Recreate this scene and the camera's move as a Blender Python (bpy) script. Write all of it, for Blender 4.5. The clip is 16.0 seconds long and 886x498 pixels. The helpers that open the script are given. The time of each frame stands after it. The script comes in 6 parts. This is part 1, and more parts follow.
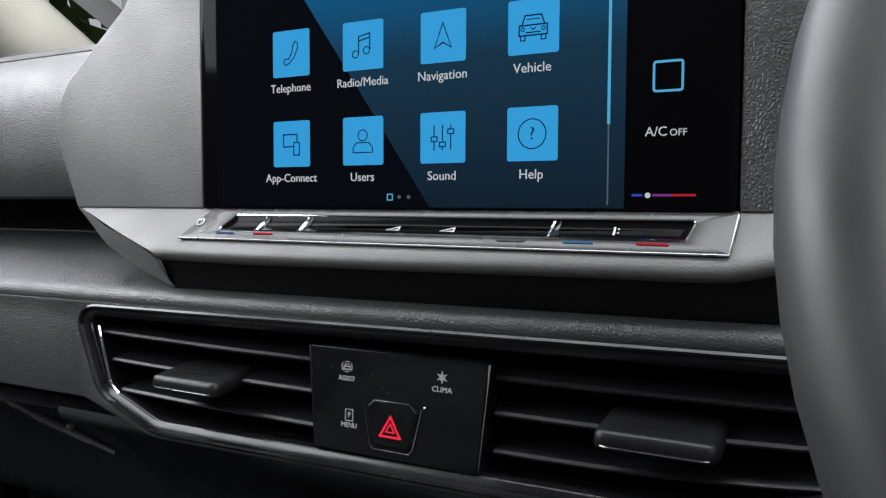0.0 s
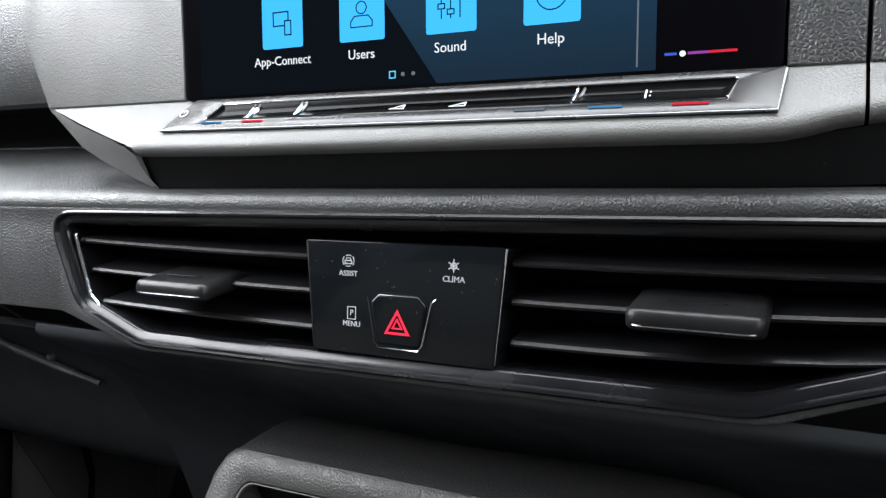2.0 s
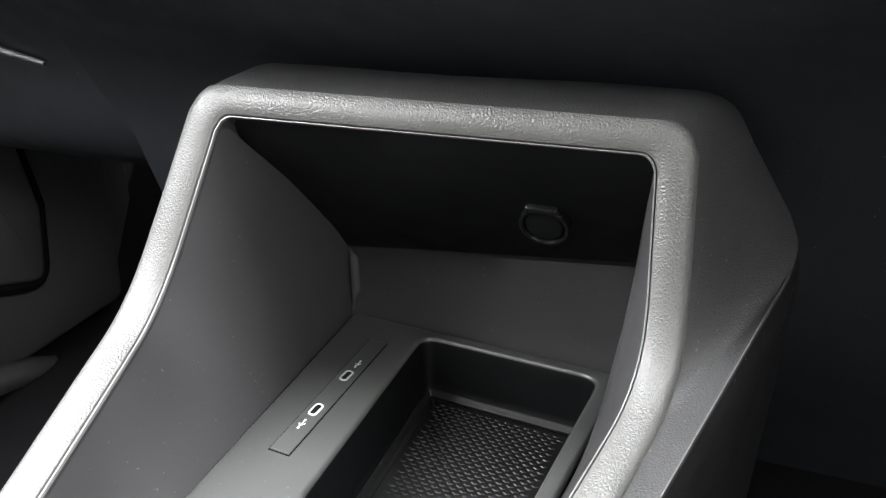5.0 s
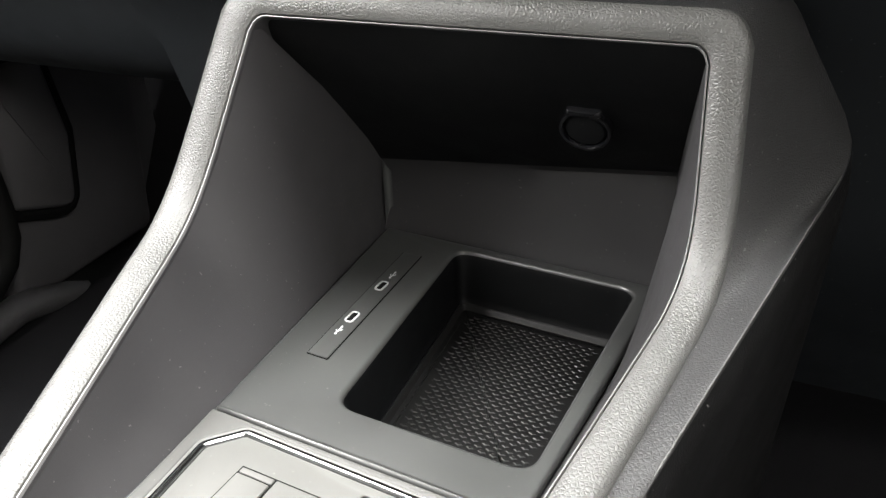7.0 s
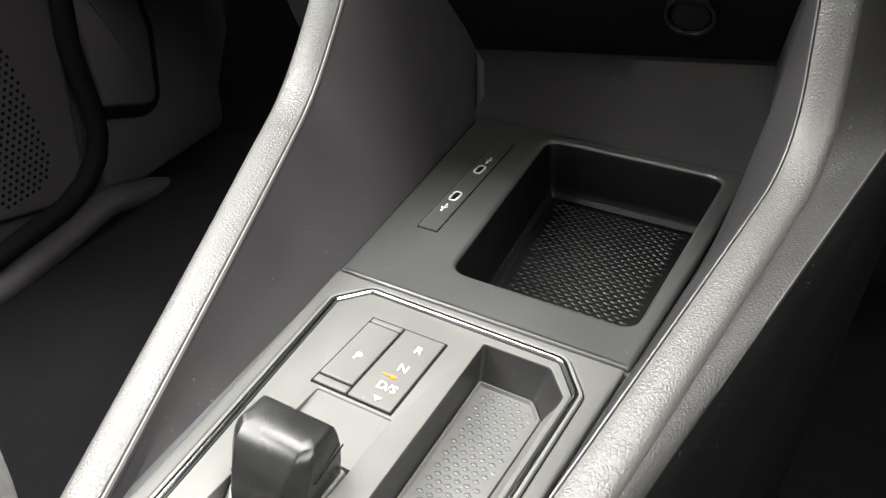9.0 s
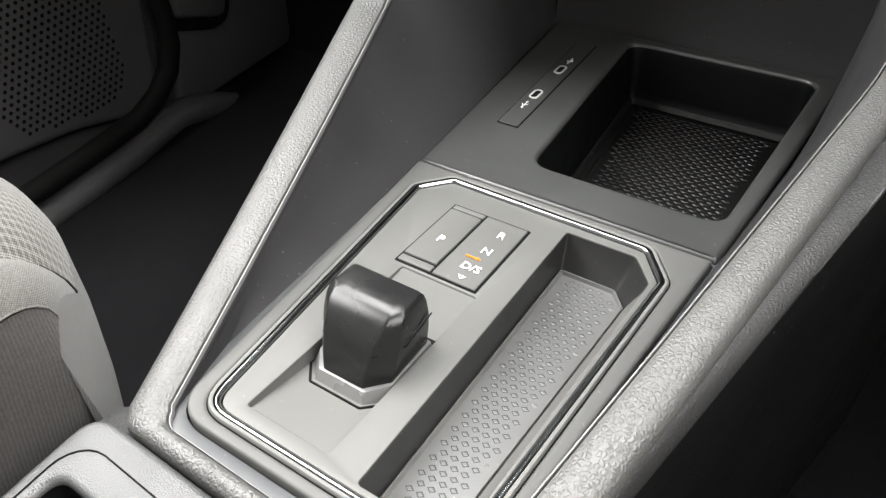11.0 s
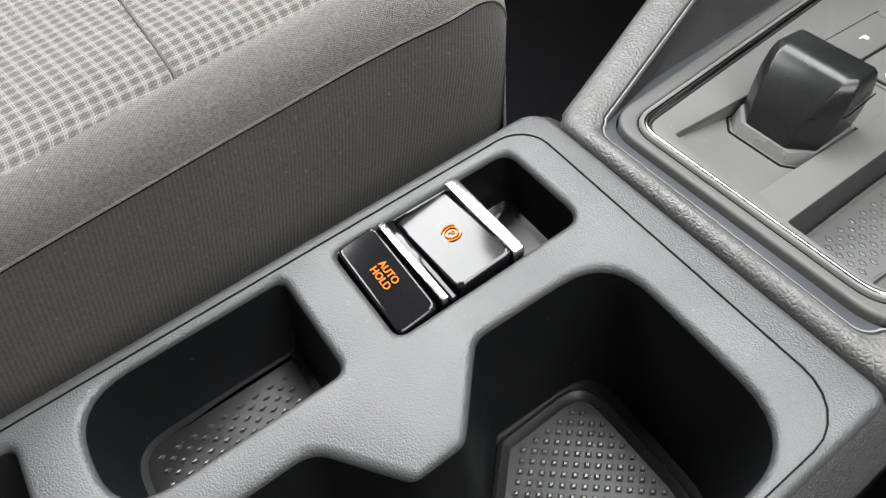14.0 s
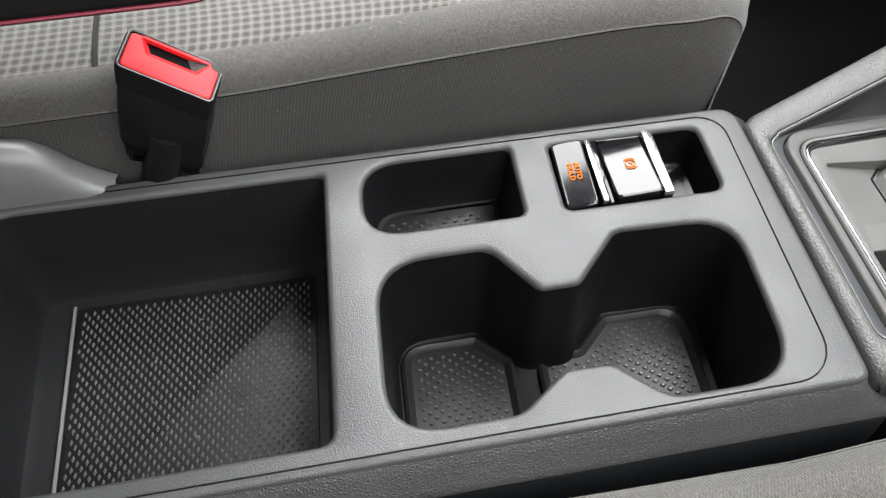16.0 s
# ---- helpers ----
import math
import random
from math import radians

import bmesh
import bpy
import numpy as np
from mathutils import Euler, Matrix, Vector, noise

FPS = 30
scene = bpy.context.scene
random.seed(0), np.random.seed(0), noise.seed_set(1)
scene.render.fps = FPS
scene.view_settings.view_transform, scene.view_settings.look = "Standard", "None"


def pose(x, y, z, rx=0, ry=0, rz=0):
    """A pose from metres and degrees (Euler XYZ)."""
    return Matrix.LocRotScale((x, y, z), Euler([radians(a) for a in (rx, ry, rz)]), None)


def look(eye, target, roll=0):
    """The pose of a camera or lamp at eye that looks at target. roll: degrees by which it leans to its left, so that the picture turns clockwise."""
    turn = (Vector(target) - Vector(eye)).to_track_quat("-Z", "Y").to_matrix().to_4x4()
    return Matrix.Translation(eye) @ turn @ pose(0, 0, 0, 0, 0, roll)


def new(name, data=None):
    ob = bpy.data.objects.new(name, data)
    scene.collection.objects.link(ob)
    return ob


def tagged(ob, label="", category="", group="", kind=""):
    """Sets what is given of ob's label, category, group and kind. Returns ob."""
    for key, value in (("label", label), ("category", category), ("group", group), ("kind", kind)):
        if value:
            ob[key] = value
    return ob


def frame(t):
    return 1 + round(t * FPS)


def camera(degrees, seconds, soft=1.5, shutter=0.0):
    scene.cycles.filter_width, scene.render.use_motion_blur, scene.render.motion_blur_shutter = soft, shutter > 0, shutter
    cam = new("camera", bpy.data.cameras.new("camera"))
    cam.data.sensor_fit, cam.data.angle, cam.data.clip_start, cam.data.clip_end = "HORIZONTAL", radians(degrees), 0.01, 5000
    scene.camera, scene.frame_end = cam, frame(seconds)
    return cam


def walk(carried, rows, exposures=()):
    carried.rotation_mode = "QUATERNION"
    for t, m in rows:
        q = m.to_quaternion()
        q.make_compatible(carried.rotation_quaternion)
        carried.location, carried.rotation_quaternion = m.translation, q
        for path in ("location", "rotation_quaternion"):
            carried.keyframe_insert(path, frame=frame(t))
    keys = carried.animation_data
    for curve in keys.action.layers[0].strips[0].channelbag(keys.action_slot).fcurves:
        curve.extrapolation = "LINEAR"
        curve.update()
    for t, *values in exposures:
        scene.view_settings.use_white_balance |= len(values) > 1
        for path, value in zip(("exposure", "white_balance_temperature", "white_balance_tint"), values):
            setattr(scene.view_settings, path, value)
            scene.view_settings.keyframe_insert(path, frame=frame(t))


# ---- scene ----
cam = camera(60.29, 16.0, soft=1.35)
# seconds, place, yaw to the left of +y, pitch, roll
ROWS = [
    (0.0, 0.1752, 0.0154, 0.6860, 28.11, -7.63, -2.07),
    (0.5, 0.1570, 0.0313, 0.6580, 27.58, -8.98, -2.24),
    (1.0, 0.1535, 0.0307, 0.6484, 27.34, -9.85, -2.36),
    (1.5, 0.1541, 0.0305, 0.6487, 27.23, -10.24, -2.52),
    (2.0, 0.1537, 0.0306, 0.6492, 27.04, -10.48, -2.51),
    (2.5, 0.1541, 0.0306, 0.6487, 26.82, -11.00, -2.36),
    (3.0, 0.1535, 0.0303, 0.6472, 26.07, -12.65, -2.18),
    (3.5, 0.1490, 0.0251, 0.6328, 24.77, -15.79, -1.77),
    (4.0, 0.1414, 0.0129, 0.6088, 23.78, -20.15, -1.88),
    (4.5, 0.1387, 0.0065, 0.5857, 22.96, -23.64, -1.82),
    (5.0, 0.1373, 0.0027, 0.5729, 22.60, -26.47, -1.90),
    (5.2, 0.1372, 0.0018, 0.5677, 22.82, -27.26, -2.01),
    (7.5, 0.1282, -0.0043, 0.5548, 25.06, -31.63, -2.64),
    (8.0, 0.1254, -0.0082, 0.5579, 25.61, -32.88, -2.47),
    (8.5, 0.1184, -0.0288, 0.5616, 26.97, -34.83, -2.76),
    (9.0, 0.1142, -0.0469, 0.5536, 28.78, -36.85, -3.80),
    (9.2, 0.1130, -0.0533, 0.5486, 29.51, -37.79, -4.25),
    (11.3, 0.1053, -0.0704, 0.5362, 35.62, -41.82, -5.16),
    (11.5, 0.0989, -0.0771, 0.5369, 36.72, -42.34, -4.91),
    (12.0, 0.0878, -0.1005, 0.5360, 40.81, -43.66, -5.56),
    (12.5, 0.0762, -0.1237, 0.5271, 44.63, -44.95, -6.09),
    (13.0, 0.0701, -0.1407, 0.5212, 47.72, -47.04, -6.00),
    (13.5, 0.0693, -0.1484, 0.5189, 50.67, -48.58, -5.66),
    (14.0, 0.0745, -0.1489, 0.5203, 55.56, -49.94, -5.99),
    (14.5, 0.0878, -0.1495, 0.5262, 61.57, -49.54, -6.05),
    (15.0, 0.1055, -0.1568, 0.5333, 66.20, -50.67, -3.24),
    (15.5, 0.1234, -0.1730, 0.5519, 72.31, -51.71, -0.99),
    (16.0, 0.1560, -0.1890, 0.5823, 77.09, -52.46, 0.83),
]


def aim(x, y, z, yaw, pitch, roll):
    a, b = radians(yaw), radians(pitch)
    way = Vector((-math.sin(a) * math.cos(b), math.cos(a) * math.cos(b), math.sin(b)))
    eye = Vector((x, y, z))
    return look(eye, eye + way, roll)


walk(cam, [(r[0], aim(*r[1:])) for r in ROWS],
     [(0.0, -1.02, 6300, 10), (0.6, -0.38, 6300, 10), (3.0, 0.13, 6350, 10), (3.8, 0.75, 6400, 10), (4.6, 1.1, 6450, 10), (5.2, 1.2, 6550, 10), (7.5, 0.82, 6850, 10),
      (9.0, 0.62, 6900, 10), (11.5, 0.02, 6700, 10), (12.5, -0.28, 6620, 10), (16.0, -0.30, 6550, 10)])

# ---- world and light ----
world = bpy.data.worlds.new("overcast_sky")
scene.world = world
world.use_nodes = True
wn = world.node_tree.nodes
sky = wn.new("ShaderNodeTexSky")
sky.sky_type, sky.sun_disc = "NISHITA", False
sky.sun_elevation, sky.sun_rotation = radians(48), radians(-40)
sky.air_density, sky.dust_density = 1.0, 4.0
wn["Background"].inputs[1].default_value = 0.12
soft_sky = wn.new("ShaderNodeMixRGB")
soft_sky.inputs[0].default_value = 0.6
soft_sky.inputs[2].default_value = (6.0, 6.4, 6.8, 1)
world.node_tree.links.new(sky.outputs[0], soft_sky.inputs[1])
world.node_tree.links.new(soft_sky.outputs[0], wn["Background"].inputs[0])


def lamp(name, kind, m, energy, color, **more):
    data = bpy.data.lights.new(name, kind)
    data.energy, data.color = energy, color
    for key, value in more.items():
        setattr(data, key, value)
    ob = new(name, data)
    ob.matrix_world = m
    return ob


lamp("sun", "SUN", look((0, 0, 5), (-0.6, -1.2, 0.0)), 0.8, (1.0, 0.97, 0.93), angle=radians(20))
lamp("windscreen_light", "AREA", look((0.0, 0.56, 1.13), (0.0, 0.24, 0.58)), 76.0, (0.96, 0.985, 1.0), shape="RECTANGLE", size=1.3, size_y=0.98)
lamp("passenger_window_light", "AREA", look((-0.76, 0.06, 1.08), (-0.02, 0.24, 0.48)), 28.0, (0.98, 0.99, 1.0), shape="RECTANGLE", size=0.95, size_y=0.40)
lamp("driver_window_light", "AREA", look((0.79, -0.04, 1.08), (0.05, 0.25, 0.48)), 14.0, (1.0, 0.99, 0.97), shape="RECTANGLE", size=0.95, size_y=0.40)


# ---- materials ----
def mat(name, color, rough=0.5, metal=0.0, grain=(), vary=0.12, vary_scale=9.0, dirt=0.0, spec=0.5, coat=0.0, smudge=0.08):
    """grain: rows of (kind, cells per metre, height in mm, share)."""
    m = bpy.data.materials.new(name)
    m.use_nodes = True
    nt = m.node_tree
    n, l = nt.nodes, nt.links
    bs = n["Principled BSDF"]
    bs.inputs["Metallic"].default_value = metal
    bs.inputs["Specular IOR Level"].default_value = spec
    bs.inputs["Coat Weight"].default_value = coat
    tc = n.new("ShaderNodeTexCoord")
    big = n.new("ShaderNodeTexNoise")
    big.inputs["Scale"].default_value, big.inputs["Detail"].default_value = vary_scale, 6
    l.new(tc.outputs["Object"], big.inputs["Vector"])
    ramp = n.new("ShaderNodeMapRange")
    ramp.inputs[1].default_value, ramp.inputs[2].default_value = 0.3, 0.7
    ramp.inputs[3].default_value, ramp.inputs[4].default_value = 1 - vary, 1 + vary
    l.new(big.outputs[0], ramp.inputs[0])
    hue = n.new("ShaderNodeVectorMath")
    hue.operation = "SCALE"
    hue.inputs[0].default_value = color
    l.new(ramp.outputs[0], hue.inputs["Scale"])
    out = hue.outputs[0]
    if dirt:
        spots = n.new("ShaderNodeTexNoise")
        spots.inputs["Scale"].default_value, spots.inputs["Detail"].default_value = 420, 2
        l.new(tc.outputs["Object"], spots.inputs["Vector"])
        cut = n.new("ShaderNodeMapRange")
        cut.inputs[1].default_value, cut.inputs[2].default_value = 0.715, 0.75
        cut.inputs[4].default_value = dirt
        l.new(spots.outputs[0], cut.inputs[0])
        mix = n.new("ShaderNodeMixRGB")
        mix.inputs[2].default_value = (0.42, 0.41, 0.39, 1)
        l.new(cut.outputs[0], mix.inputs[0])
        l.new(out, mix.inputs[1])
        out = mix.outputs[0]
    l.new(out, bs.inputs["Base Color"])
    smear = n.new("ShaderNodeTexNoise")
    smear.inputs["Scale"].default_value, smear.inputs["Detail"].default_value = 35, 5
    l.new(tc.outputs["Object"], smear.inputs["Vector"])
    rr = n.new("ShaderNodeMapRange")
    rr.inputs[1].default_value, rr.inputs[2].default_value = 0.3, 0.7
    rr.inputs[3].default_value, rr.inputs[4].default_value = max(rough - smudge, 0.02), min(rough + smudge, 1)
    l.new(smear.outputs[0], rr.inputs[0])
    l.new(rr.outputs[0], bs.inputs["Roughness"])
    last = None
    for kind, scale, height in grain:
        if kind == "pebbles":
            t = n.new("ShaderNodeTexVoronoi")
            t.feature = "DISTANCE_TO_EDGE"
            t.inputs["Scale"].default_value = scale
            wob = n.new("ShaderNodeTexNoise")
            wob.inputs["Scale"].default_value = scale * 0.9
            l.new(tc.outputs["Object"], wob.inputs["Vector"])
            add = n.new("ShaderNodeVectorMath")
            add.operation = "MULTIPLY_ADD"
            add.inputs[1].default_value = (0.5 / scale,) * 3
            l.new(wob.outputs["Color"], add.inputs[0])
            l.new(tc.outputs["Object"], add.inputs[2])
            l.new(add.outputs[0], t.inputs["Vector"])
            dome = n.new("ShaderNodeMapRange")
            dome.interpolation_type = "SMOOTHSTEP"
            dome.inputs[1].default_value, dome.inputs[2].default_value = -0.02, 0.34
            l.new(t.outputs["Distance"], dome.inputs[0])
            value, sign = dome.outputs[0], 1
        elif kind == "cells":
            t = n.new("ShaderNodeTexVoronoi")
            t.feature = "SMOOTH_F1"
            t.inputs["Smoothness"].default_value = 0.35
            t.inputs["Scale"].default_value = scale
            wob = n.new("ShaderNodeTexNoise")
            wob.inputs["Scale"].default_value = scale * 0.6
            l.new(tc.outputs["Object"], wob.inputs["Vector"])
            add = n.new("ShaderNodeVectorMath")
            add.operation = "MULTIPLY_ADD"
            add.inputs[1].default_value = (0.8 / scale,) * 3
            l.new(wob.outputs["Color"], add.inputs[0])
            l.new(tc.outputs["Object"], add.inputs[2])
            l.new(add.outputs[0], t.inputs["Vector"])
            value, sign = t.outputs["Distance"], -1
        else:
            t = n.new("ShaderNodeTexNoise")
            t.inputs["Scale"].default_value, t.inputs["Detail"].default_value = scale, 3
            l.new(tc.outputs["Object"], t.inputs["Vector"])
            value, sign = t.outputs[0], 1
        b = n.new("ShaderNodeBump")
        b.inputs["Strength"].default_value = 1.0
        b.inputs["Distance"].default_value = sign * height * 0.001
        l.new(value, b.inputs["Height"])
        if last:
            l.new(last.outputs[0], b.inputs["Normal"])
        last = b
    if last:
        l.new(last.outputs[0], bs.inputs["Normal"])
    return m


def glow(name, color, strength=1.0, base=(0.002, 0.002, 0.002)):
    m = bpy.data.materials.new(name)
    m.use_nodes = True
    bs = m.node_tree.nodes["Principled BSDF"]
    bs.inputs["Base Color"].default_value = (*base, 1)
    bs.inputs["Roughness"].default_value = 0.3
    bs.inputs["Specular IOR Level"].default_value = 0.0
    bs.inputs["Emission Color"].default_value = (*color, 1)
    bs.inputs["Emission Strength"].default_value = strength
    return m


RIM = mat("grained_soft_plastic", (0.062, 0.062, 0.060), 0.43, spec=0.50, grain=(("pebbles", 600, 0.15), ("noise", 1500, 0.03)), dirt=0.05)
FLANK = mat("fine_grained_side_plastic", (0.0250, 0.0250, 0.0255), 0.46, spec=0.25, grain=(("pebbles", 640, 0.10), ("noise", 3000, 0.05)), dirt=0.2)
# Darker copy of the side plastic; shade below the crease is in its colour.
LOWFLANK = mat("shaded_grained_side_plastic", (0.006, 0.006, 0.0062), 0.55, spec=0.1, grain=(("cells", 1300, 0.16),), dirt=0.2)
SIDEM = mat("grained_console_side", (0.036, 0.036, 0.0365), 0.42, spec=0.4, grain=(("pebbles", 820, 0.15), ("noise", 2600, 0.04)), dirt=0.06)
SLOTMAT = mat("grey_rubber_mat", (0.092, 0.092, 0.090), 0.42, grain=(("noise", 3000, 0.03),), dirt=0.2)
SLOTSIDE = mat("shaded_slot_side_plastic", (0.017, 0.017, 0.017), 0.40, spec=0.4, grain=(("noise", 3000, 0.03),), dirt=0.15)
LEDGE = mat("dark_blue_grey_ledge", (0.034, 0.036, 0.039), 0.44, grain=(("noise", 3000, 0.03),), dirt=0.15)
GREYTRIM = mat("grey_trim_plastic", (0.13, 0.13, 0.13), 0.3)
DECK = mat("matt_grey_plastic", (0.043, 0.044, 0.045), 0.40, grain=(("cells", 1750, 0.12), ("noise", 3600, 0.05)), dirt=0.06)
PAD = mat("grained_dash_plastic", (0.033, 0.034, 0.035), 0.42, grain=(("pebbles", 600, 0.15), ("noise", 2000, 0.05)), dirt=0.1)
BEZEL = mat("fine_grained_bezel_plastic", (0.084, 0.084, 0.081), 0.44, grain=(("cells", 1300, 0.15),), dirt=0.1)
DARK = mat("dark_hard_plastic", (0.0175, 0.0202, 0.0232), 0.48, spec=0.40, grain=(("noise", 3000, 0.05),), dirt=0.2)
WALL = mat("dark_inner_wall_plastic", (0.0265, 0.0257, 0.0270), 0.46, grain=(("noise", 2600, 0.06),), dirt=0.18)
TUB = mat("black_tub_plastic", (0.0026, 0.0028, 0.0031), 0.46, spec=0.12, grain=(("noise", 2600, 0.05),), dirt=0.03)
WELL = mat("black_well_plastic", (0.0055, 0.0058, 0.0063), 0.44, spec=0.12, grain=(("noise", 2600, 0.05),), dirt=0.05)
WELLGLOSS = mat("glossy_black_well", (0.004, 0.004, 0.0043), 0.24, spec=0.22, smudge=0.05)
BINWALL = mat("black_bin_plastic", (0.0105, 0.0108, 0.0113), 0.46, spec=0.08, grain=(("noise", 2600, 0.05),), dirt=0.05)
PRINT = mat("grey_print", (0.42, 0.43, 0.44), 0.4, vary=0.03)
TRAYM = mat("satin_black_tray_plastic", (0.033, 0.034, 0.0332), 0.40, spec=0.80, grain=(("noise", 3500, 0.02),), dirt=0.15, smudge=0.03)
SURR = mat("satin_dark_grey_surround", (0.078, 0.078, 0.0755), 0.50, spec=0.22, grain=(("noise", 3500, 0.02),), dirt=0.1)
PLATE = mat("satin_grey_plate_plastic", (0.090, 0.090, 0.0865), 0.46, spec=0.28, grain=(("noise", 3500, 0.02),), dirt=0.1)
SCREENGLASS = mat("coated_screen_glass", (0.003, 0.003, 0.004), 0.10, spec=0.03, smudge=0.03)
WHEELM = mat("smooth_wheel_leather", (0.03, 0.03, 0.031), 0.5, vary=0.2)
SKIRT = mat("satin_skirt_plastic", (0.10, 0.10, 0.098), 0.30, spec=0.5)
DULL = mat("dull_metal_frame", (0.24, 0.25, 0.26), 0.30, 0.9)
FRAMEMETAL = mat("satin_chrome_frame", (0.30, 0.31, 0.31), 0.20, 1.0, smudge=0.04)
RIDGE = mat("pale_satin_ridge", (0.125, 0.125, 0.122), 0.50, spec=0.15)
FRAMEM = mat("satin_gloss_frame", (0.006, 0.006, 0.007), 0.22, spec=0.28)
STRIPM = mat("satin_dark_strip_metal", (0.022, 0.0215, 0.0215), 0.25, spec=0.35)
GROOVE = mat("black_gloss_groove", (0.003, 0.003, 0.0032), 0.20, spec=0.05, smudge=0.03)
GLOSS = mat("piano_black", (0.005, 0.005, 0.006), 0.08, spec=0.42, smudge=0.02)
PANELM = mat("satin_piano_black", (0.005, 0.006, 0.007), 0.08, spec=0.13, smudge=0.03, dirt=0.1)
SLAT = mat("vent_slat_plastic", (0.008, 0.008, 0.009), 0.36, spec=0.25)
KNOB = mat("vent_knob_plastic", (0.007, 0.007, 0.0074), 0.40, spec=0.25, grain=(("noise", 3000, 0.03),))
CHROME = mat("chrome", (0.75, 0.76, 0.77), 0.10, 1.0, vary=0.03, smudge=0.04)
SATIN = mat("satin_chrome", (0.40, 0.40, 0.40), 0.26, 1.0, vary=0.03, smudge=0.03)
LEVER = mat("black_lever_plastic", (0.010, 0.0104, 0.0104), 0.29, spec=0.38, grain=(("noise", 2600, 0.02),))
GAP = mat("joint_shadow_gap", (0.004, 0.004, 0.004), 0.8, spec=0.1)
# Studs paler than their mats: light caught by raised tips is in the colour.
STUD = mat("glint_pale_rubber_studs", (0.062, 0.062, 0.061), 0.28)
BINSTUDS = mat("glint_pale_bin_studs", (0.075, 0.075, 0.074), 0.32, spec=0.5)
BINSTUD = mat("black_rubber_studs", (0.009, 0.009, 0.009), 0.46, spec=0.3)
MATFLOOR = mat("rubber_mat", (0.012, 0.012, 0.0118), 0.40, spec=0.28, grain=(("noise", 3000, 0.03),), dirt=0.3)
BINFLOOR = mat("black_rubber_mat", (0.0060, 0.0060, 0.0060), 0.40, spec=0.22, dirt=0.2)
BINMAT = mat("dark_bin_rubber", (0.0065, 0.0065, 0.0065), 0.42, spec=0.25, grain=(("noise", 3000, 0.03),), dirt=0.3)
CARPET = mat("black_carpet", (0.010, 0.010, 0.011), 0.95, spec=0.05, grain=(("noise", 900, 2.0),), dirt=0.04)
DOORM = mat("dark_door_plastic", (0.054, 0.0525, 0.0545), 0.55, spec=0.3, grain=(("cells", 700, 0.2),), dirt=0.1)
LINING = mat("grey_roof_lining", (0.10, 0.10, 0.098), 0.9, grain=(("noise", 1500, 0.3),))
RED = mat("red_buckle_plastic", (0.72, 0.025, 0.03), 0.50, vary=0.04, spec=0.2)
BLACKP = mat("black_buckle_plastic", (0.005, 0.005, 0.005), 0.42, spec=0.28, grain=(("noise", 2500, 0.04),))
BEADM = mat("pale_bead_plastic", (0.12, 0.12, 0.12), 0.38)
LIGHTGREY = mat("light_grey_trim_plastic", (0.40, 0.41, 0.41), 0.4)
PALEGREY = mat("pale_grey_cover_plastic", (0.125, 0.125, 0.125), 0.4)
WHITE = mat("white_print", (0.72, 0.73, 0.74), 0.4, vary=0.03)
REDPRINT = glow("red_lit_print", (0.85, 0.02, 0.05), 0.9, base=(0.5, 0.02, 0.04))
ORANGE = glow("orange_lit_print", (1.0, 0.25, 0.02), 0.8, base=(0.4, 0.1, 0.02))


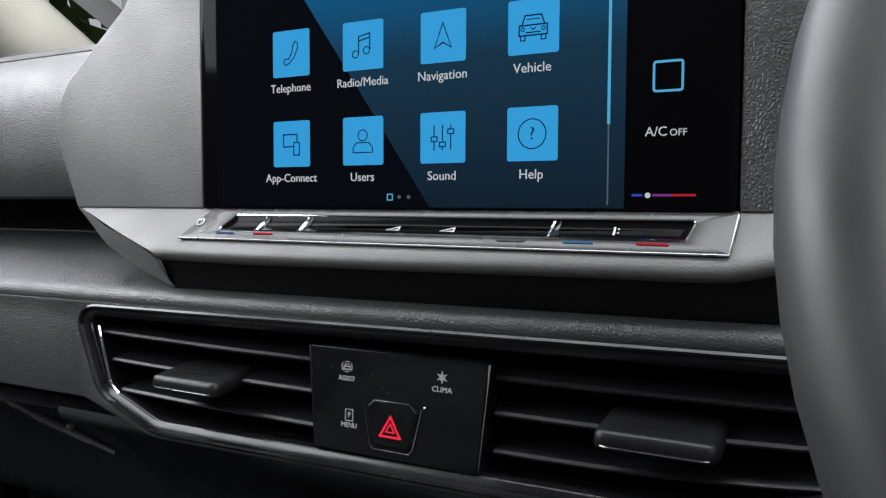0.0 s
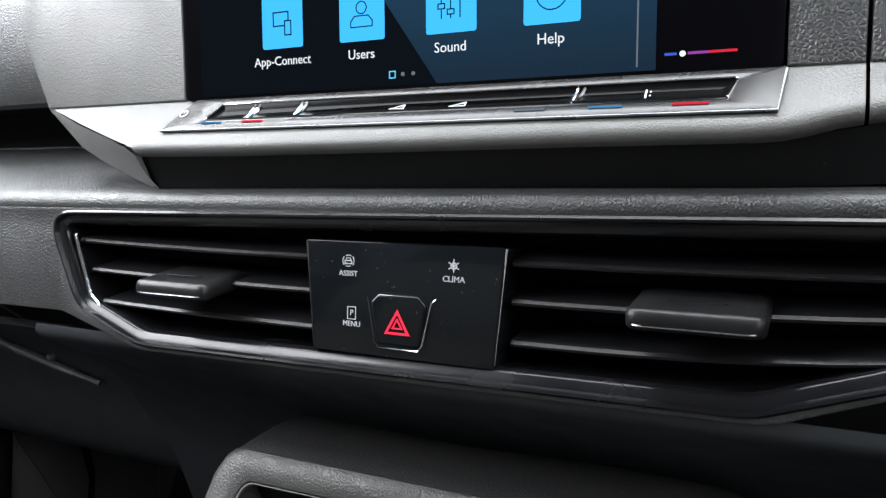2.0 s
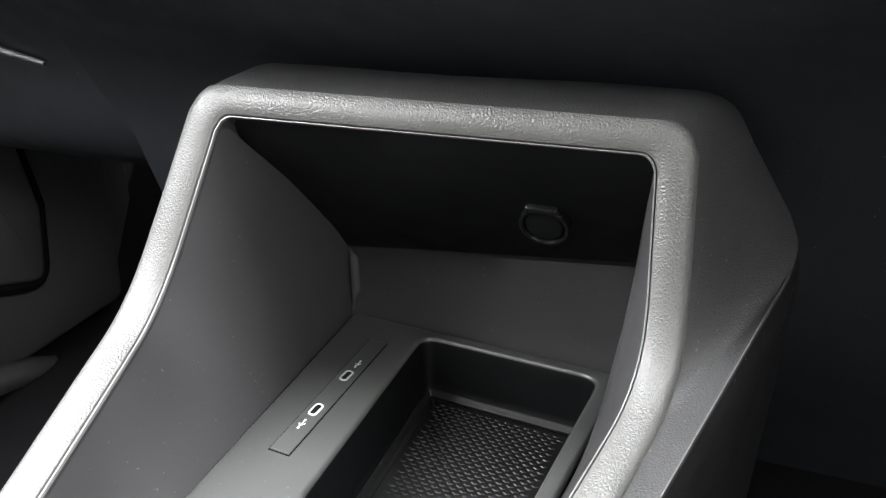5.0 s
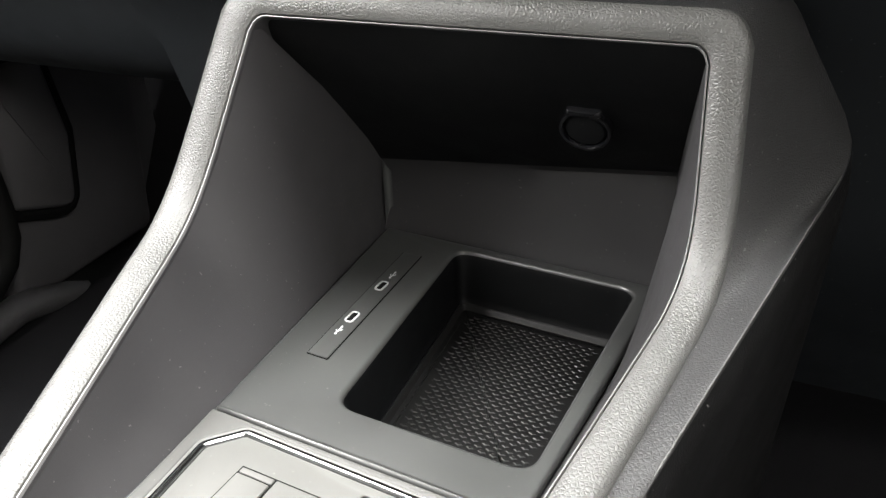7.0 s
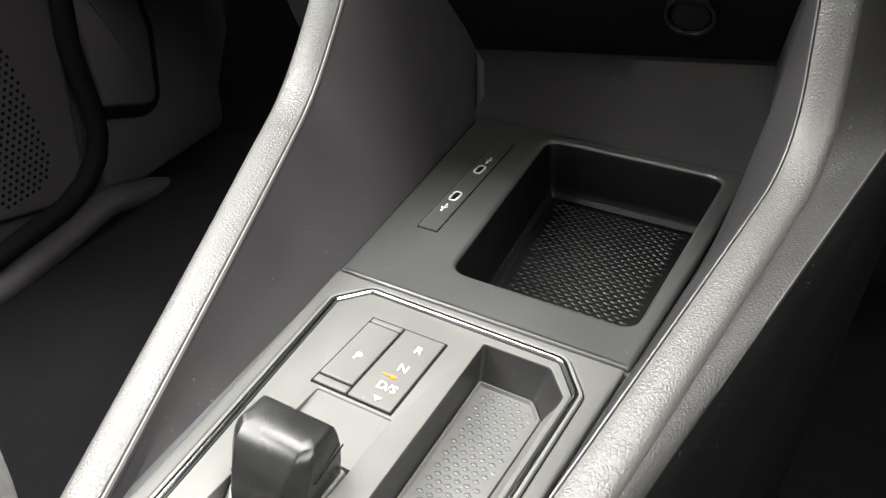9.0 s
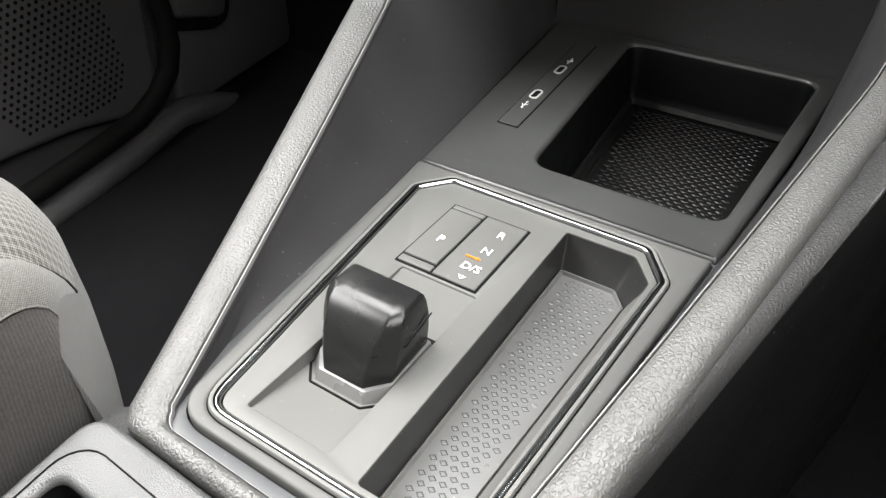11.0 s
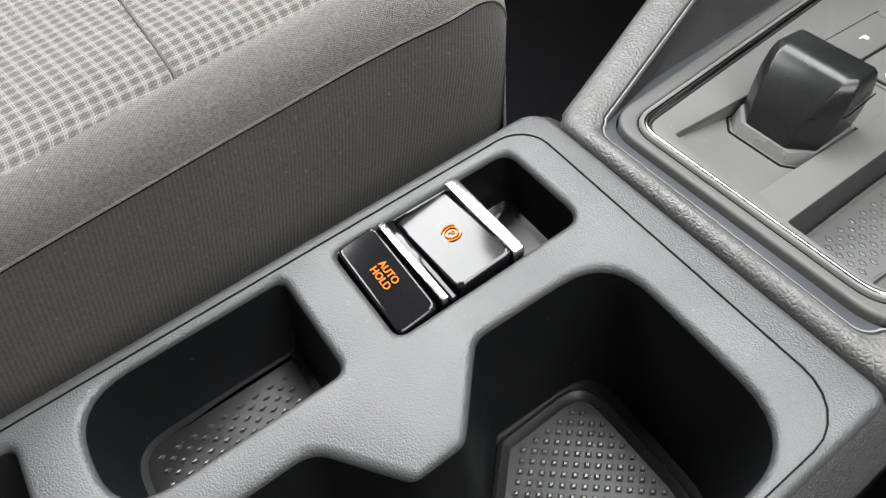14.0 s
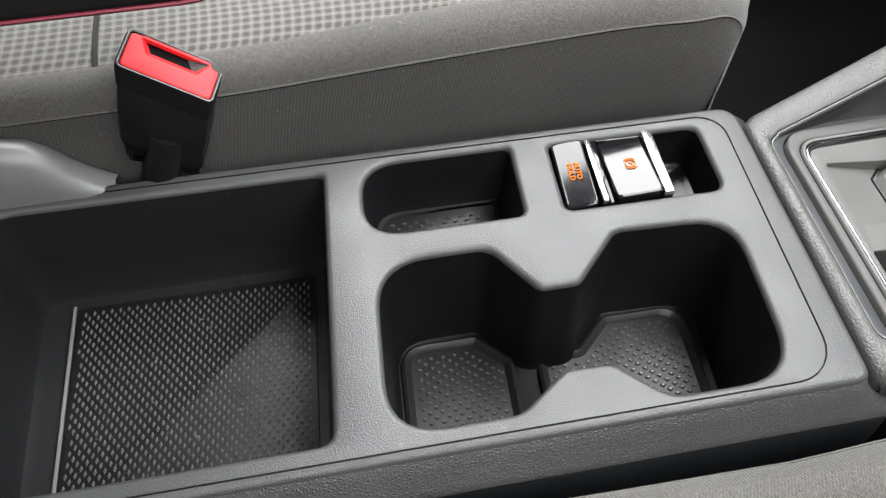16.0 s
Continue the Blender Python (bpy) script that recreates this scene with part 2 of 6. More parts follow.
def fabric(name, color, pitch, checks=0.0, ribs=0.0):
    """Woven cloth; with checks, a fine light and dark grid of that pitch in metres."""
    m = mat(name, color, 0.92, vary=0.10, vary_scale=14, spec=0.2, dirt=0.12)
    nt = m.node_tree
    n, l = nt.nodes, nt.links
    bs = n["Principled BSDF"]
    bs.inputs["Sheen Weight"].default_value = 0.15
    tc = n["Texture Coordinate"]
    waves = []
    for axis in ("DIAGONAL" if checks or ribs else "X", "Y"):
        w = n.new("ShaderNodeTexWave")
        w.bands_direction = axis
        w.inputs["Scale"].default_value = math.pi / (6 if axis == "DIAGONAL" else 10) / pitch
        w.inputs["Distortion"].default_value, w.inputs["Detail"].default_value = 0.15, 0
        l.new(tc.outputs["UV"], w.inputs["Vector"])
        waves.append(w)
    mul = n.new("ShaderNodeMath")
    if checks:
        mul.operation = "ADD"
        l.new(waves[0].outputs["Fac"], mul.inputs[0])
        l.new(waves[1].outputs["Fac"], mul.inputs[1])
    else:
        # staggered floats: light where warp and weft are both up or both down
        ups = []
        for w in waves:
            up = n.new("ShaderNodeMath")
            up.operation = "SUBTRACT"
            up.inputs[1].default_value = 0.5
            l.new(w.outputs["Fac"], up.inputs[0])
            ups.append(up)
        cross = n.new("ShaderNodeMath")
        cross.operation = "MULTIPLY"
        l.new(ups[0].outputs[0], cross.inputs[0])
        l.new(ups[1].outputs[0], cross.inputs[1])
        mul.operation = "MULTIPLY_ADD"
        mul.inputs[1].default_value, mul.inputs[2].default_value = 3.4, 1.0
        l.new(cross.outputs[0], mul.inputs[0])
    b = n.new("ShaderNodeBump")
    b.inputs["Distance"].default_value = 0.00009
    l.new(mul.outputs[0], b.inputs["Height"])
    l.new(b.outputs[0], bs.inputs["Normal"])
    if not checks:
        speck = n.new("ShaderNodeTexNoise")
        speck.inputs["Scale"].default_value, speck.inputs["Detail"].default_value = 1000, 2
        l.new(tc.outputs["Object"], speck.inputs["Vector"])
        both = n.new("ShaderNodeMath")
        both.operation = "MULTIPLY_ADD"
        both.inputs[1].default_value = ribs or 0.22
        l.new(mul.outputs[0], both.inputs[0])
        l.new(speck.outputs[0], both.inputs[2])
        tone = n.new("ShaderNodeMapRange")
        tone.inputs[1].default_value, tone.inputs[2].default_value = (0.45, 1.15) if ribs else (0.42, 1.02)
        tone.inputs[3].default_value, tone.inputs[4].default_value = 0.58, 1.32
        l.new(both.outputs[0], tone.inputs[0])
        yarn = n.new("ShaderNodeVectorMath")
        yarn.operation = "SCALE"
        l.new(bs.inputs["Base Color"].links[0].from_socket, yarn.inputs[0])
        l.new(tone.outputs[0], yarn.inputs["Scale"])
        l.new(yarn.outputs[0], bs.inputs["Base Color"])
    if checks:
        grid = []
        for axis in "XY":
            w = n.new("ShaderNodeTexWave")
            w.bands_direction = axis
            w.inputs["Scale"].default_value = math.pi / 10 / checks
            w.inputs["Distortion"].default_value = 0.0
            l.new(tc.outputs["UV"], w.inputs["Vector"])
            grid.append(w)
        add = n.new("ShaderNodeMath")
        add.operation = "ADD"
        l.new(grid[0].outputs["Fac"], add.inputs[0])
        l.new(grid[1].outputs["Fac"], add.inputs[1])
        ramp = n.new("ShaderNodeValToRGB")
        ramp.color_ramp.elements[0].position, ramp.color_ramp.elements[0].color = 0.15, (0.053, 0.0507, 0.0465, 1)
        ramp.color_ramp.elements[1].position, ramp.color_ramp.elements[1].color = 0.85, (0.102, 0.098, 0.091, 1)
        half = n.new("ShaderNodeMath")
        half.operation = "MULTIPLY"
        half.inputs[1].default_value = 0.5
        l.new(add.outputs[0], half.inputs[0])
        l.new(half.outputs[0], ramp.inputs[0])
        thread = n.new("ShaderNodeMixRGB")
        thread.blend_type = "MULTIPLY"
        thread.inputs[0].default_value = 0.45
        l.new(ramp.outputs[0], thread.inputs[1])
        l.new(mul.outputs[0], thread.inputs[2])
        # fine pale double threads along the check lines
        lines = []
        sep = n.new("ShaderNodeSeparateXYZ")
        l.new(tc.outputs["UV"], sep.inputs[0])
        for k in (0, 1):
            value = sep.outputs[k]
            for op, number in (("MULTIPLY", 1 / checks), ("FRACT", 0), ("SUBTRACT", 0.5), ("ABSOLUTE", 0), ("SUBTRACT", 0.085), ("ABSOLUTE", 0), ("LESS_THAN", 0.040)):
                step = n.new("ShaderNodeMath")
                step.operation = op
                step.inputs[1].default_value = number
                l.new(value, step.inputs[0])
                value = step.outputs[0]
            lines.append(value)
        either = n.new("ShaderNodeMath")
        either.operation = "MAXIMUM"
        l.new(lines[0], either.inputs[0])
        l.new(lines[1], either.inputs[1])
        pale = n.new("ShaderNodeMath")
        pale.operation = "MULTIPLY"
        pale.inputs[1].default_value = 0.38
        l.new(either.outputs[0], pale.inputs[0])
        threads = n.new("ShaderNodeMixRGB")
        threads.inputs[2].default_value = (0.23, 0.223, 0.207, 1)
        l.new(pale.outputs[0], threads.inputs[0])
        l.new(thread.outputs[0], threads.inputs[1])
        l.new(threads.outputs[0], bs.inputs["Base Color"])
    return m


SEAMGREY = mat("dark_grey_piping", (0.028, 0.027, 0.025), 0.9, spec=0.1)
CLOTH = fabric("grey_woven_cloth", (0.076, 0.0732, 0.0686), 0.0012)
TWILL = fabric("ribbed_grey_cloth", (0.043, 0.0408, 0.0382), 0.0012, ribs=0.34)
CHECK = fabric("checked_grey_cloth", (0.2, 0.2, 0.19), 0.0011, checks=0.0043)


# ---- mesh helpers ----
def rounded(pts, r=0.0, n=5):
    """A closed outline; each corner (x, y) or (x, y, radius) is rounded."""
    out, k = [], len(pts)
    for i, p in enumerate(pts):
        rad = p[2] if len(p) > 2 else r
        a, b, c = Vector(pts[i - 1][:2]), Vector(p[:2]), Vector(pts[(i + 1) % k][:2])
        if rad <= 0:
            out.append(b)
            continue
        u, v = (a - b).normalized(), (c - b).normalized()
        half = math.acos(max(-1, min(1, u.dot(v)))) / 2
        d = min(rad / max(math.tan(half), 1e-3), (a - b).length * 0.48, (c - b).length * 0.48)
        s, e = b + u * d, b + v * d
        for j in range(n + 1):
            t = j / n
            out.append((1 - t) ** 2 * s + 2 * t * (1 - t) * b + t * t * e)
    return out


def offset(pts, d):
    """The outline moved inwards by d (for a counter-clockwise one)."""
    out, k = [], len(pts)
    area = sum(pts[i - 1].x * pts[i].y - pts[i].x * pts[i - 1].y for i in range(k))
    d = d if area > 0 else -d
    for i in range(k):
        e1, e2 = pts[i] - pts[i - 1], pts[(i + 1) % k] - pts[i]
        n1, n2 = Vector((-e1.y, e1.x)), Vector((-e2.y, e2.x))
        n1 = n1.normalized() if n1.length > 1e-9 else n2.normalized()
        n2 = n2.normalized() if n2.length > 1e-9 else n1
        m = (n1 + n2)
        m = m / max(m.length_squared / 2, 0.5) if m.length > 1e-6 else n1
        out.append(pts[i] + m * d)
    return out


def loft(loops, start=False, end=False, closed=True):
    bm = bmesh.new()
    rings = [[bm.verts.new(Vector((*p, 0)) if len(p) == 2 else Vector(p)) for p in loop] for loop in loops]
    k = len(rings[0])
    for a, b in zip(rings, rings[1:]):
        for i in range(k if closed else k - 1):
            j = (i + 1) % k
            bm.faces.new((a[i], a[j], b[j], b[i]))
    if start:
        bm.faces.new(rings[0][::-1])
    if end:
        bm.faces.new(rings[-1])
    bmesh.ops.recalc_face_normals(bm, faces=bm.faces)
    return bm


def at_z(pts, z):
    return [Vector((p[0], p[1], z)) for p in pts]


def slab(outlines, top, depth, bevel=0.001, steps=2):
    """A plate with holes: the first outline is its edge, the rest are openings. Its upper face lies at top."""
    bm = bmesh.new()
    rims = []
    for k, line in enumerate(outlines):
        line = [Vector(q[:2]) for q in line]
        line = [q for i, q in enumerate(line) if (q - line[i - 1]).length > 1e-6]
        s = 1 if k == 0 else -1
        rows = []
        for j in range(steps + 1):
            a = radians(90 * j / steps)
            rows.append((s * bevel * (1 - math.sin(a)), top - bevel * (1 - math.cos(a))))
        rows.append((0.0, top - depth))
        rings = [[bm.verts.new((*q, z)) for q in (offset(line, d) if abs(d) > 1e-9 else line)] for d, z in rows]
        n = len(line)
        for a, b in zip(rings, rings[1:]):
            for i in range(n):
                bm.faces.new((a[i], a[(i + 1) % n], b[(i + 1) % n], b[i]))
        rims += [bm.edges.get((rings[0][i], rings[0][(i + 1) % n])) for i in range(n)]
    bmesh.ops.triangle_fill(bm, use_beauty=True, use_dissolve=False, edges=rims, normal=(0, 0, 1))
    bmesh.ops.recalc_face_normals(bm, faces=bm.faces)
    return bm


def lettering(words, size, depth=0.0002):
    cu = bpy.data.curves.new("words", "FONT")
    cu.body, cu.size, cu.align_x, cu.align_y, cu.extrude = words, size, "CENTER", "CENTER", depth
    cu.resolution_u = 3
    ob = bpy.data.objects.new("words", cu)
    scene.collection.objects.link(ob)
    me = bpy.data.meshes.new_from_object(ob.evaluated_get(bpy.context.evaluated_depsgraph_get()))
    bm = bmesh.new()
    bm.from_mesh(me)
    bpy.data.objects.remove(ob)
    bpy.data.curves.remove(cu)
    bpy.data.meshes.remove(me)
    return bm


def box(x0, x1, y0, y1, z0, z1, bevel=0.0, seg=2):
    bm = bmesh.new()
    bmesh.ops.create_cube(bm, size=1)
    for v in bm.verts:
        v.co = Vector(((x0 + x1) / 2 + v.co.x * (x1 - x0), (y0 + y1) / 2 + v.co.y * (y1 - y0), (z0 + z1) / 2 + v.co.z * (z1 - z0)))
    if bevel:
        bmesh.ops.bevel(bm, geom=bm.edges[:], offset=bevel, segments=seg, affect="EDGES", profile=0.5)
    return bm


def tube(path, r, n=8, closed=False, squash=1.0):
    """A round bar along a path; r may be one radius or one for each point."""
    pts = [Vector(p) for p in path]
    k, loops = len(pts), []
    for i, p in enumerate(pts):
        a = pts[i - 1] if closed or i else p
        b = pts[(i + 1) % k] if closed or i < k - 1 else p
        d = (b - a).normalized()
        side = d.cross(Vector((0, 0, 1)))
        side = side.normalized() if side.length > 1e-4 else Vector((1, 0, 0))
        up = side.cross(d)
        rad = r[i] if isinstance(r, (list, tuple)) else r
        loops.append([p + side * rad * math.cos(t) + up * rad * squash * math.sin(t) for t in [2 * math.pi * j / n for j in range(n)]])
    if closed:
        loops.append(loops[0])
        bm = loft(loops)
        bmesh.ops.remove_doubles(bm, verts=bm.verts, dist=1e-6)
        return bm
    return loft(loops, True, True)


def stroke(path, width, depth=0.0003, closed=False):
    """A flat printed line of that width along a path in the xy plane."""
    pts = [Vector(p[:2]) for p in path]
    k, left, right = len(pts), [], []
    for i, p in enumerate(pts):
        a = pts[i - 1] if closed or i else p
        b = pts[(i + 1) % k] if closed or i < k - 1 else p
        d1, d2 = (p - a), (b - p)
        n1 = Vector((-d1.y, d1.x)).normalized() if d1.length > 1e-9 else Vector((-d2.y, d2.x)).normalized()
        n2 = Vector((-d2.y, d2.x)).normalized() if d2.length > 1e-9 else n1
        m = n1 + n2
        m = m / max(m.length_squared / 2, 0.35)
        left.append(p + m * width / 2)
        right.append(p - m * width / 2)
    loops = [[(*a, 0), (*b, 0), (*b, depth), (*a, depth)] for a, b in zip(left, right)]
    if closed:
        loops.append(loops[0])
        return loft(loops)
    return loft(loops, True, True)


def ring(cx, cy, r, n=20, a0=0.0, a1=360.0):
    full = abs(a1 - a0) >= 360
    k = n if full else n + 1
    return [(cx + r * math.cos(radians(a0 + (a1 - a0) * i / n)), cy + r * math.sin(radians(a0 + (a1 - a0) * i / n))) for i in range(k)]


def join(*bms):
    out = bmesh.new()
    for b in bms:
        me = bpy.data.meshes.new("piece")
        b.to_mesh(me)
        out.from_mesh(me)
        bpy.data.meshes.remove(me)
        b.free()
    return out


def put(bm, m=None, skew=(0.0, 0.0)):
    """Lays a mesh into the world by a pose; skew: how far y falls with x, and x grows with y."""
    if m is not None:
        bm.transform(m)
    if skew != (0.0, 0.0):
        for v in bm.verts:
            x, y = v.co.x, v.co.y
            v.co.x, v.co.y = x + skew[1] * y, y - skew[0] * x
    return bm


def thing(name, x, y, z, label, category, group="", kind=""):
    ob = new(name)
    ob.location = (x, y, z)
    ob.empty_display_size = 0.01
    return tagged(ob, label, category, group, kind)


def base_of(ob):
    p = Vector((0, 0, 0))
    while ob:
        p += ob.location
        ob = ob.parent
    return p


def mesh_of(name, bm, material, smooth=38):
    me = bpy.data.meshes.new(name)
    if smooth:
        for f in bm.faces:
            f.smooth = True
        lim = radians(smooth)
        for e in bm.edges:
            if len(e.link_faces) == 2 and e.calc_face_angle(0) > lim:
                e.smooth = False
    bm.to_mesh(me)
    bm.free()
    me.materials.append(material)
    return me


def part(name, bm, material, parent, label="", smooth=38, kind=""):
    """Links a mesh, given in world coordinates, as one part of a thing."""
    bmesh.ops.translate(bm, verts=bm.verts, vec=-base_of(parent))
    ob = new(name, mesh_of(name, bm, material, smooth))
    ob.parent = parent
    return tagged(ob, label, "", "", kind)


def solid(name, bm, material, label, category, kind="", group="", smooth=38):
    """A thing, or a piece of the setting, of one mesh."""
    return tagged(new(name, mesh_of(name, bm, material, smooth)), label, category, group, kind)


def bumps(outline, pitch_u, pitch_v, su, sv, h, z, seed=0):
    """Small raised diamonds in staggered rows inside an outline."""
    xs, ys = [p[0] for p in outline], [p[1] for p in outline]
    verts, faces, row, y = [], [], 0, min(ys)

    def inside(x, y):
        c, k = False, len(outline)
        for i in range(k):
            (x0, y0), (x1, y1) = outline[i - 1][:2], outline[i][:2]
            if (y0 > y) != (y1 > y) and x < (x1 - x0) * (y - y0) / (y1 - y0) + x0:
                c = not c
        return c

    while y < max(ys):
        x = min(xs) + (pitch_u / 2 if row % 2 else 0)
        while x < max(xs):
            if all(inside(x + a, y + b) for a, b in ((su, 0), (-su, 0), (0, sv), (0, -sv))):
                i = len(verts)
                verts += [(x + su, y, z), (x, y + sv, z), (x - su, y, z), (x, y - sv, z),
                          (x + su * 0.55, y, z + h), (x, y + sv * 0.55, z + h), (x - su * 0.55, y, z + h), (x, y - sv * 0.55, z + h)]
                faces += [(i, i + 1, i + 5, i + 4), (i + 1, i + 2, i + 6, i + 5), (i + 2, i + 3, i + 7, i + 6), (i + 3, i, i + 4, i + 7), (i + 4, i + 5, i + 6, i + 7)]
            x += pitch_u
        y += pitch_v
        row += 1
    me = bpy.data.meshes.new("bumps")
    me.from_pydata(verts, [], faces)
    bm = bmesh.new()
    bm.from_mesh(me)
    bpy.data.meshes.remove(me)
    return bm

# ---- console: front hoop with its padded rim ----
A0, KINK, TOP = Vector((0.0, 0.3465)), Vector((0.262, 0.3828)), Vector((0.3115, 0.4805))


def profile(s):
    """Height line of the rim: y and z at s = 0 (foot), 1 (bend), 2 (top), with a rounded bend."""
    if s < 0.88:
        return A0.lerp(KINK, s)
    if s > 1.3:
        return KINK.lerp(TOP, s - 1)
    t = (s - 0.88) / 0.42
    a, b = A0.lerp(KINK, 0.88), KINK.lerp(TOP, 0.3)
    return (1 - t) ** 2 * a + 2 * t * (1 - t) * KINK + t * t * b


def rounded_bend(line, s):
    """A line with a bend at s = 1, rounded between 0.88 and 1.3."""
    if s <= 0.88 or s >= 1.3:
        return line(s)
    t = (s - 0.88) / 0.42
    return line(0.88) * (1 - t) ** 2 + line(1.0) * (2 * t * (1 - t)) + line(1.3) * t * t


def rim_outer(s):
    return rounded_bend(lambda q: 0.0675 + 0.0605 * q if q < 1 else 0.128 - 0.008 * (q - 1), s)


def rim_point(u, s):
    p = profile(s)
    turn = rounded_bend(lambda q: -0.08 + 0.17 * q if q < 1 else 0.09 * (2 - q), s)
    if u < -0.03:
        u -= 0.0080 * rounded_bend(lambda q: q if q < 1 else 2 - q, s)
    return Vector((u, p.x + turn * u, p.y))


RIMW = 0.0148
ARM_FRACTIONS = [0.0, 0.03, 0.07, 0.12, 0.17, 0.22, 0.27, 0.32, 0.37, 0.41, 0.44, 0.47, 0.50, 0.53, 0.56, 0.59, 0.62, 0.66, 0.71, 0.77, 0.83, 0.89, 0.95, 1.0]


def rim_loop(inset):
    """A closed line on the rim's surface, inset from its outer edge: pairs of half width and station."""
    long_a, long_b = (KINK - A0).length, (TOP - KINK).length
    r, fr = 0.014 - inset * 0.45, 0.006
    top_s, foot_s = 2.0 - inset / long_b, (inset * 0.5 - 0.006) / long_a
    x_top, x_foot = rim_outer(top_s) - inset, rim_outer(foot_s) - inset
    s0, s1 = foot_s + fr / long_a, top_s - r / long_b
    half = [(x_foot - fr + fr * math.sin(a), foot_s + fr / long_a * (1 - math.cos(a))) for a in [radians(90 * j / 6) for j in range(6)]]
    half += [(rim_outer(s) - inset, s) for s in [s0 + (s1 - s0) * f for f in ARM_FRACTIONS]]
    half += [(x_top - r * (1 - math.cos(a)), s1 + r / long_b * math.sin(a)) for a in [radians(90 * j / 6) for j in range(1, 7)]]
    half += [(x_top * k, top_s) for k in (0.6, 0.3, 0.0)]
    left = [(-u, s) for u, s in half[:-1]][::-1]
    return half + left + [(x_foot * k, foot_s) for k in (-0.5, 0.0, 0.5)]


def rim_normal(s):
    a, b = profile(max(s - 0.02, 0)), profile(min(s + 0.02, 2))
    d = (b - a).normalized()
    return Vector((0, -d.y, d.x))


# every loop is built from the same list of stations, so that loops can be joined
def station_loop(inset, lift):
    base = rim_loop(0.0)
    inner = rim_loop(RIMW)
    n = min(len(base), len(inner))
    t = inset / RIMW
    out = []
    for (u0, s0), (u1, s1) in zip(base[:n], inner[:n]):
        if u0 < -0.03:
            u0 -= 0.0040 * max(0.0, min(1.0, s0 / 0.8))
        u, s = u0 + (u1 - u0) * t, s0 + (s1 - s0) * t
        out.append(rim_point(u, max(min(s, 2), -0.05)) + rim_normal(max(s, 0.0)) * lift)
    return out


front = thing("centre_console", 0, 0.15, 0.30, "dark grey moulded centre console front with grained padded rim", "console")
loops = [station_loop(i, l) for i, l in ((-0.0012, -0.010), (-0.0010, -0.004), (0.0004, -0.0014), (0.0026, 0.0), (0.0075, 0.0007), (0.0122, 0.0), (0.0142, -0.0012), (0.0148, -0.0030), (0.0148, -0.0060))]
part("padded_rim", put(loft(loops)), RIM, front, "grey grained soft-touch rim")
piping = [station_loop(i, l) for i, l in ((0.0148, -0.0024), (0.0151, -0.0015), (0.0155, -0.0015), (0.0158, -0.0024), (0.0158, -0.0030))]
part("rim_collar", put(loft([station_loop(i, l) for i, l in ((0.0156, -0.0026), (0.0157, -0.0120), (0.0160, -0.0240))])), WALL, front)
part("rim_bead", put(loft(piping)), BEADM, front, "thin light seam bead inside the rim")

# inner side walls, from the rim down to the tray and the selector surround
def inner_wall(sign):
    top, low = [], []
    for s in (0.05, 0.1, 0.2, 0.3, 0.4, 0.5, 0.6, 0.7, 0.8, 0.9, 1.0, 1.1, 1.25, 1.4, 1.55, 1.7, 1.83):
        top.append(rim_point(sign * (rim_outer(s) - 0.0158), s) + rim_normal(s) * -0.005)
    top += [Vector((sign * 0.099, 0.345, 0.418)), Vector((sign * 0.093, 0.380, 0.374)), Vector((sign * 0.092, 0.400, 0.352)), Vector((sign * 0.092, 0.402, 0.322))]
    k = len(top)
    for i in range(k):
        y = min(max(top[i].y, 0.016), 0.402)
        low.append(Vector((sign * (0.0535 + 0.104 * y), y - 0.07 * sign * 0.07, 0.3425 - 0.115 * y - 0.003)))
    mids = []
    for f in (0.0, 0.25, 0.5, 0.75, 0.92, 1.0):
        bow = 0.003 * math.sin(math.pi * f)
        mids.append([a.lerp(b, f) + Vector((-sign * -bow, 0, 0)) for a, b in zip(top, low)])
    return loft(mids, closed=False)


part("inner_wall", inner_wall(-1), WALL, front, "dark smooth inner side wall")
part("inner_wall", inner_wall(1), WALL, front, "dark smooth inner side wall")
# cubby ceiling and back
FILLET_X = -0.0930
back_lines = []
for y, z, x in ((0.3085, 0.4655, 0.107), (0.318, 0.4505, 0.111), (0.345, 0.4185, 0.107), (0.380, 0.3745, 0.1015), (0.394, 0.357, 0.0985)):
    rise = 1.0 if y > 0.39 else 0.5 if y > 0.375 else 0.0
    back_lines.append([Vector((x * k / 6, y, z + rise * (0.0058 + 0.095 * x * k / 6))) for k in range(-6, 7)])
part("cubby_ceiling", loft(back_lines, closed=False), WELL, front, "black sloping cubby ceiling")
back_lines = []
for y, z, x in ((0.394, 0.357, 0.0985), (0.397, 0.353, 0.0985), (0.397, 0.340, 0.098), (0.395, 0.318, 0.0975), (0.389, 0.300, 0.096)):
    rise = 1.0 if z > 0.35 else 0.5 if z > 0.33 else 0.0
    back_lines.append([Vector((x * k / 6, y - (0.05 if z < 0.35 else 0.0) * x * k / 6, z + rise * (0.0058 + 0.095 * x * k / 6))) for k in range(-6, 7)])
part("cubby_back", loft(back_lines, closed=False), WALL, front, "dark cubby back wall")
fillet = []
for k in range(7):
    a = radians(90 * k / 6)
    fillet.append([Vector((FILLET_X + 0.0042 * (1 - math.sin(a)) + dx, 0.3992 - 0.0042 * (1 - math.cos(a)), z)) for dx, z in ((0.0, 0.351), (-0.0005, 0.325), (-0.0012, 0.302))])
part("corner_fillet", loft(fillet, closed=False), TRAYM, front, "rounded inner corner")


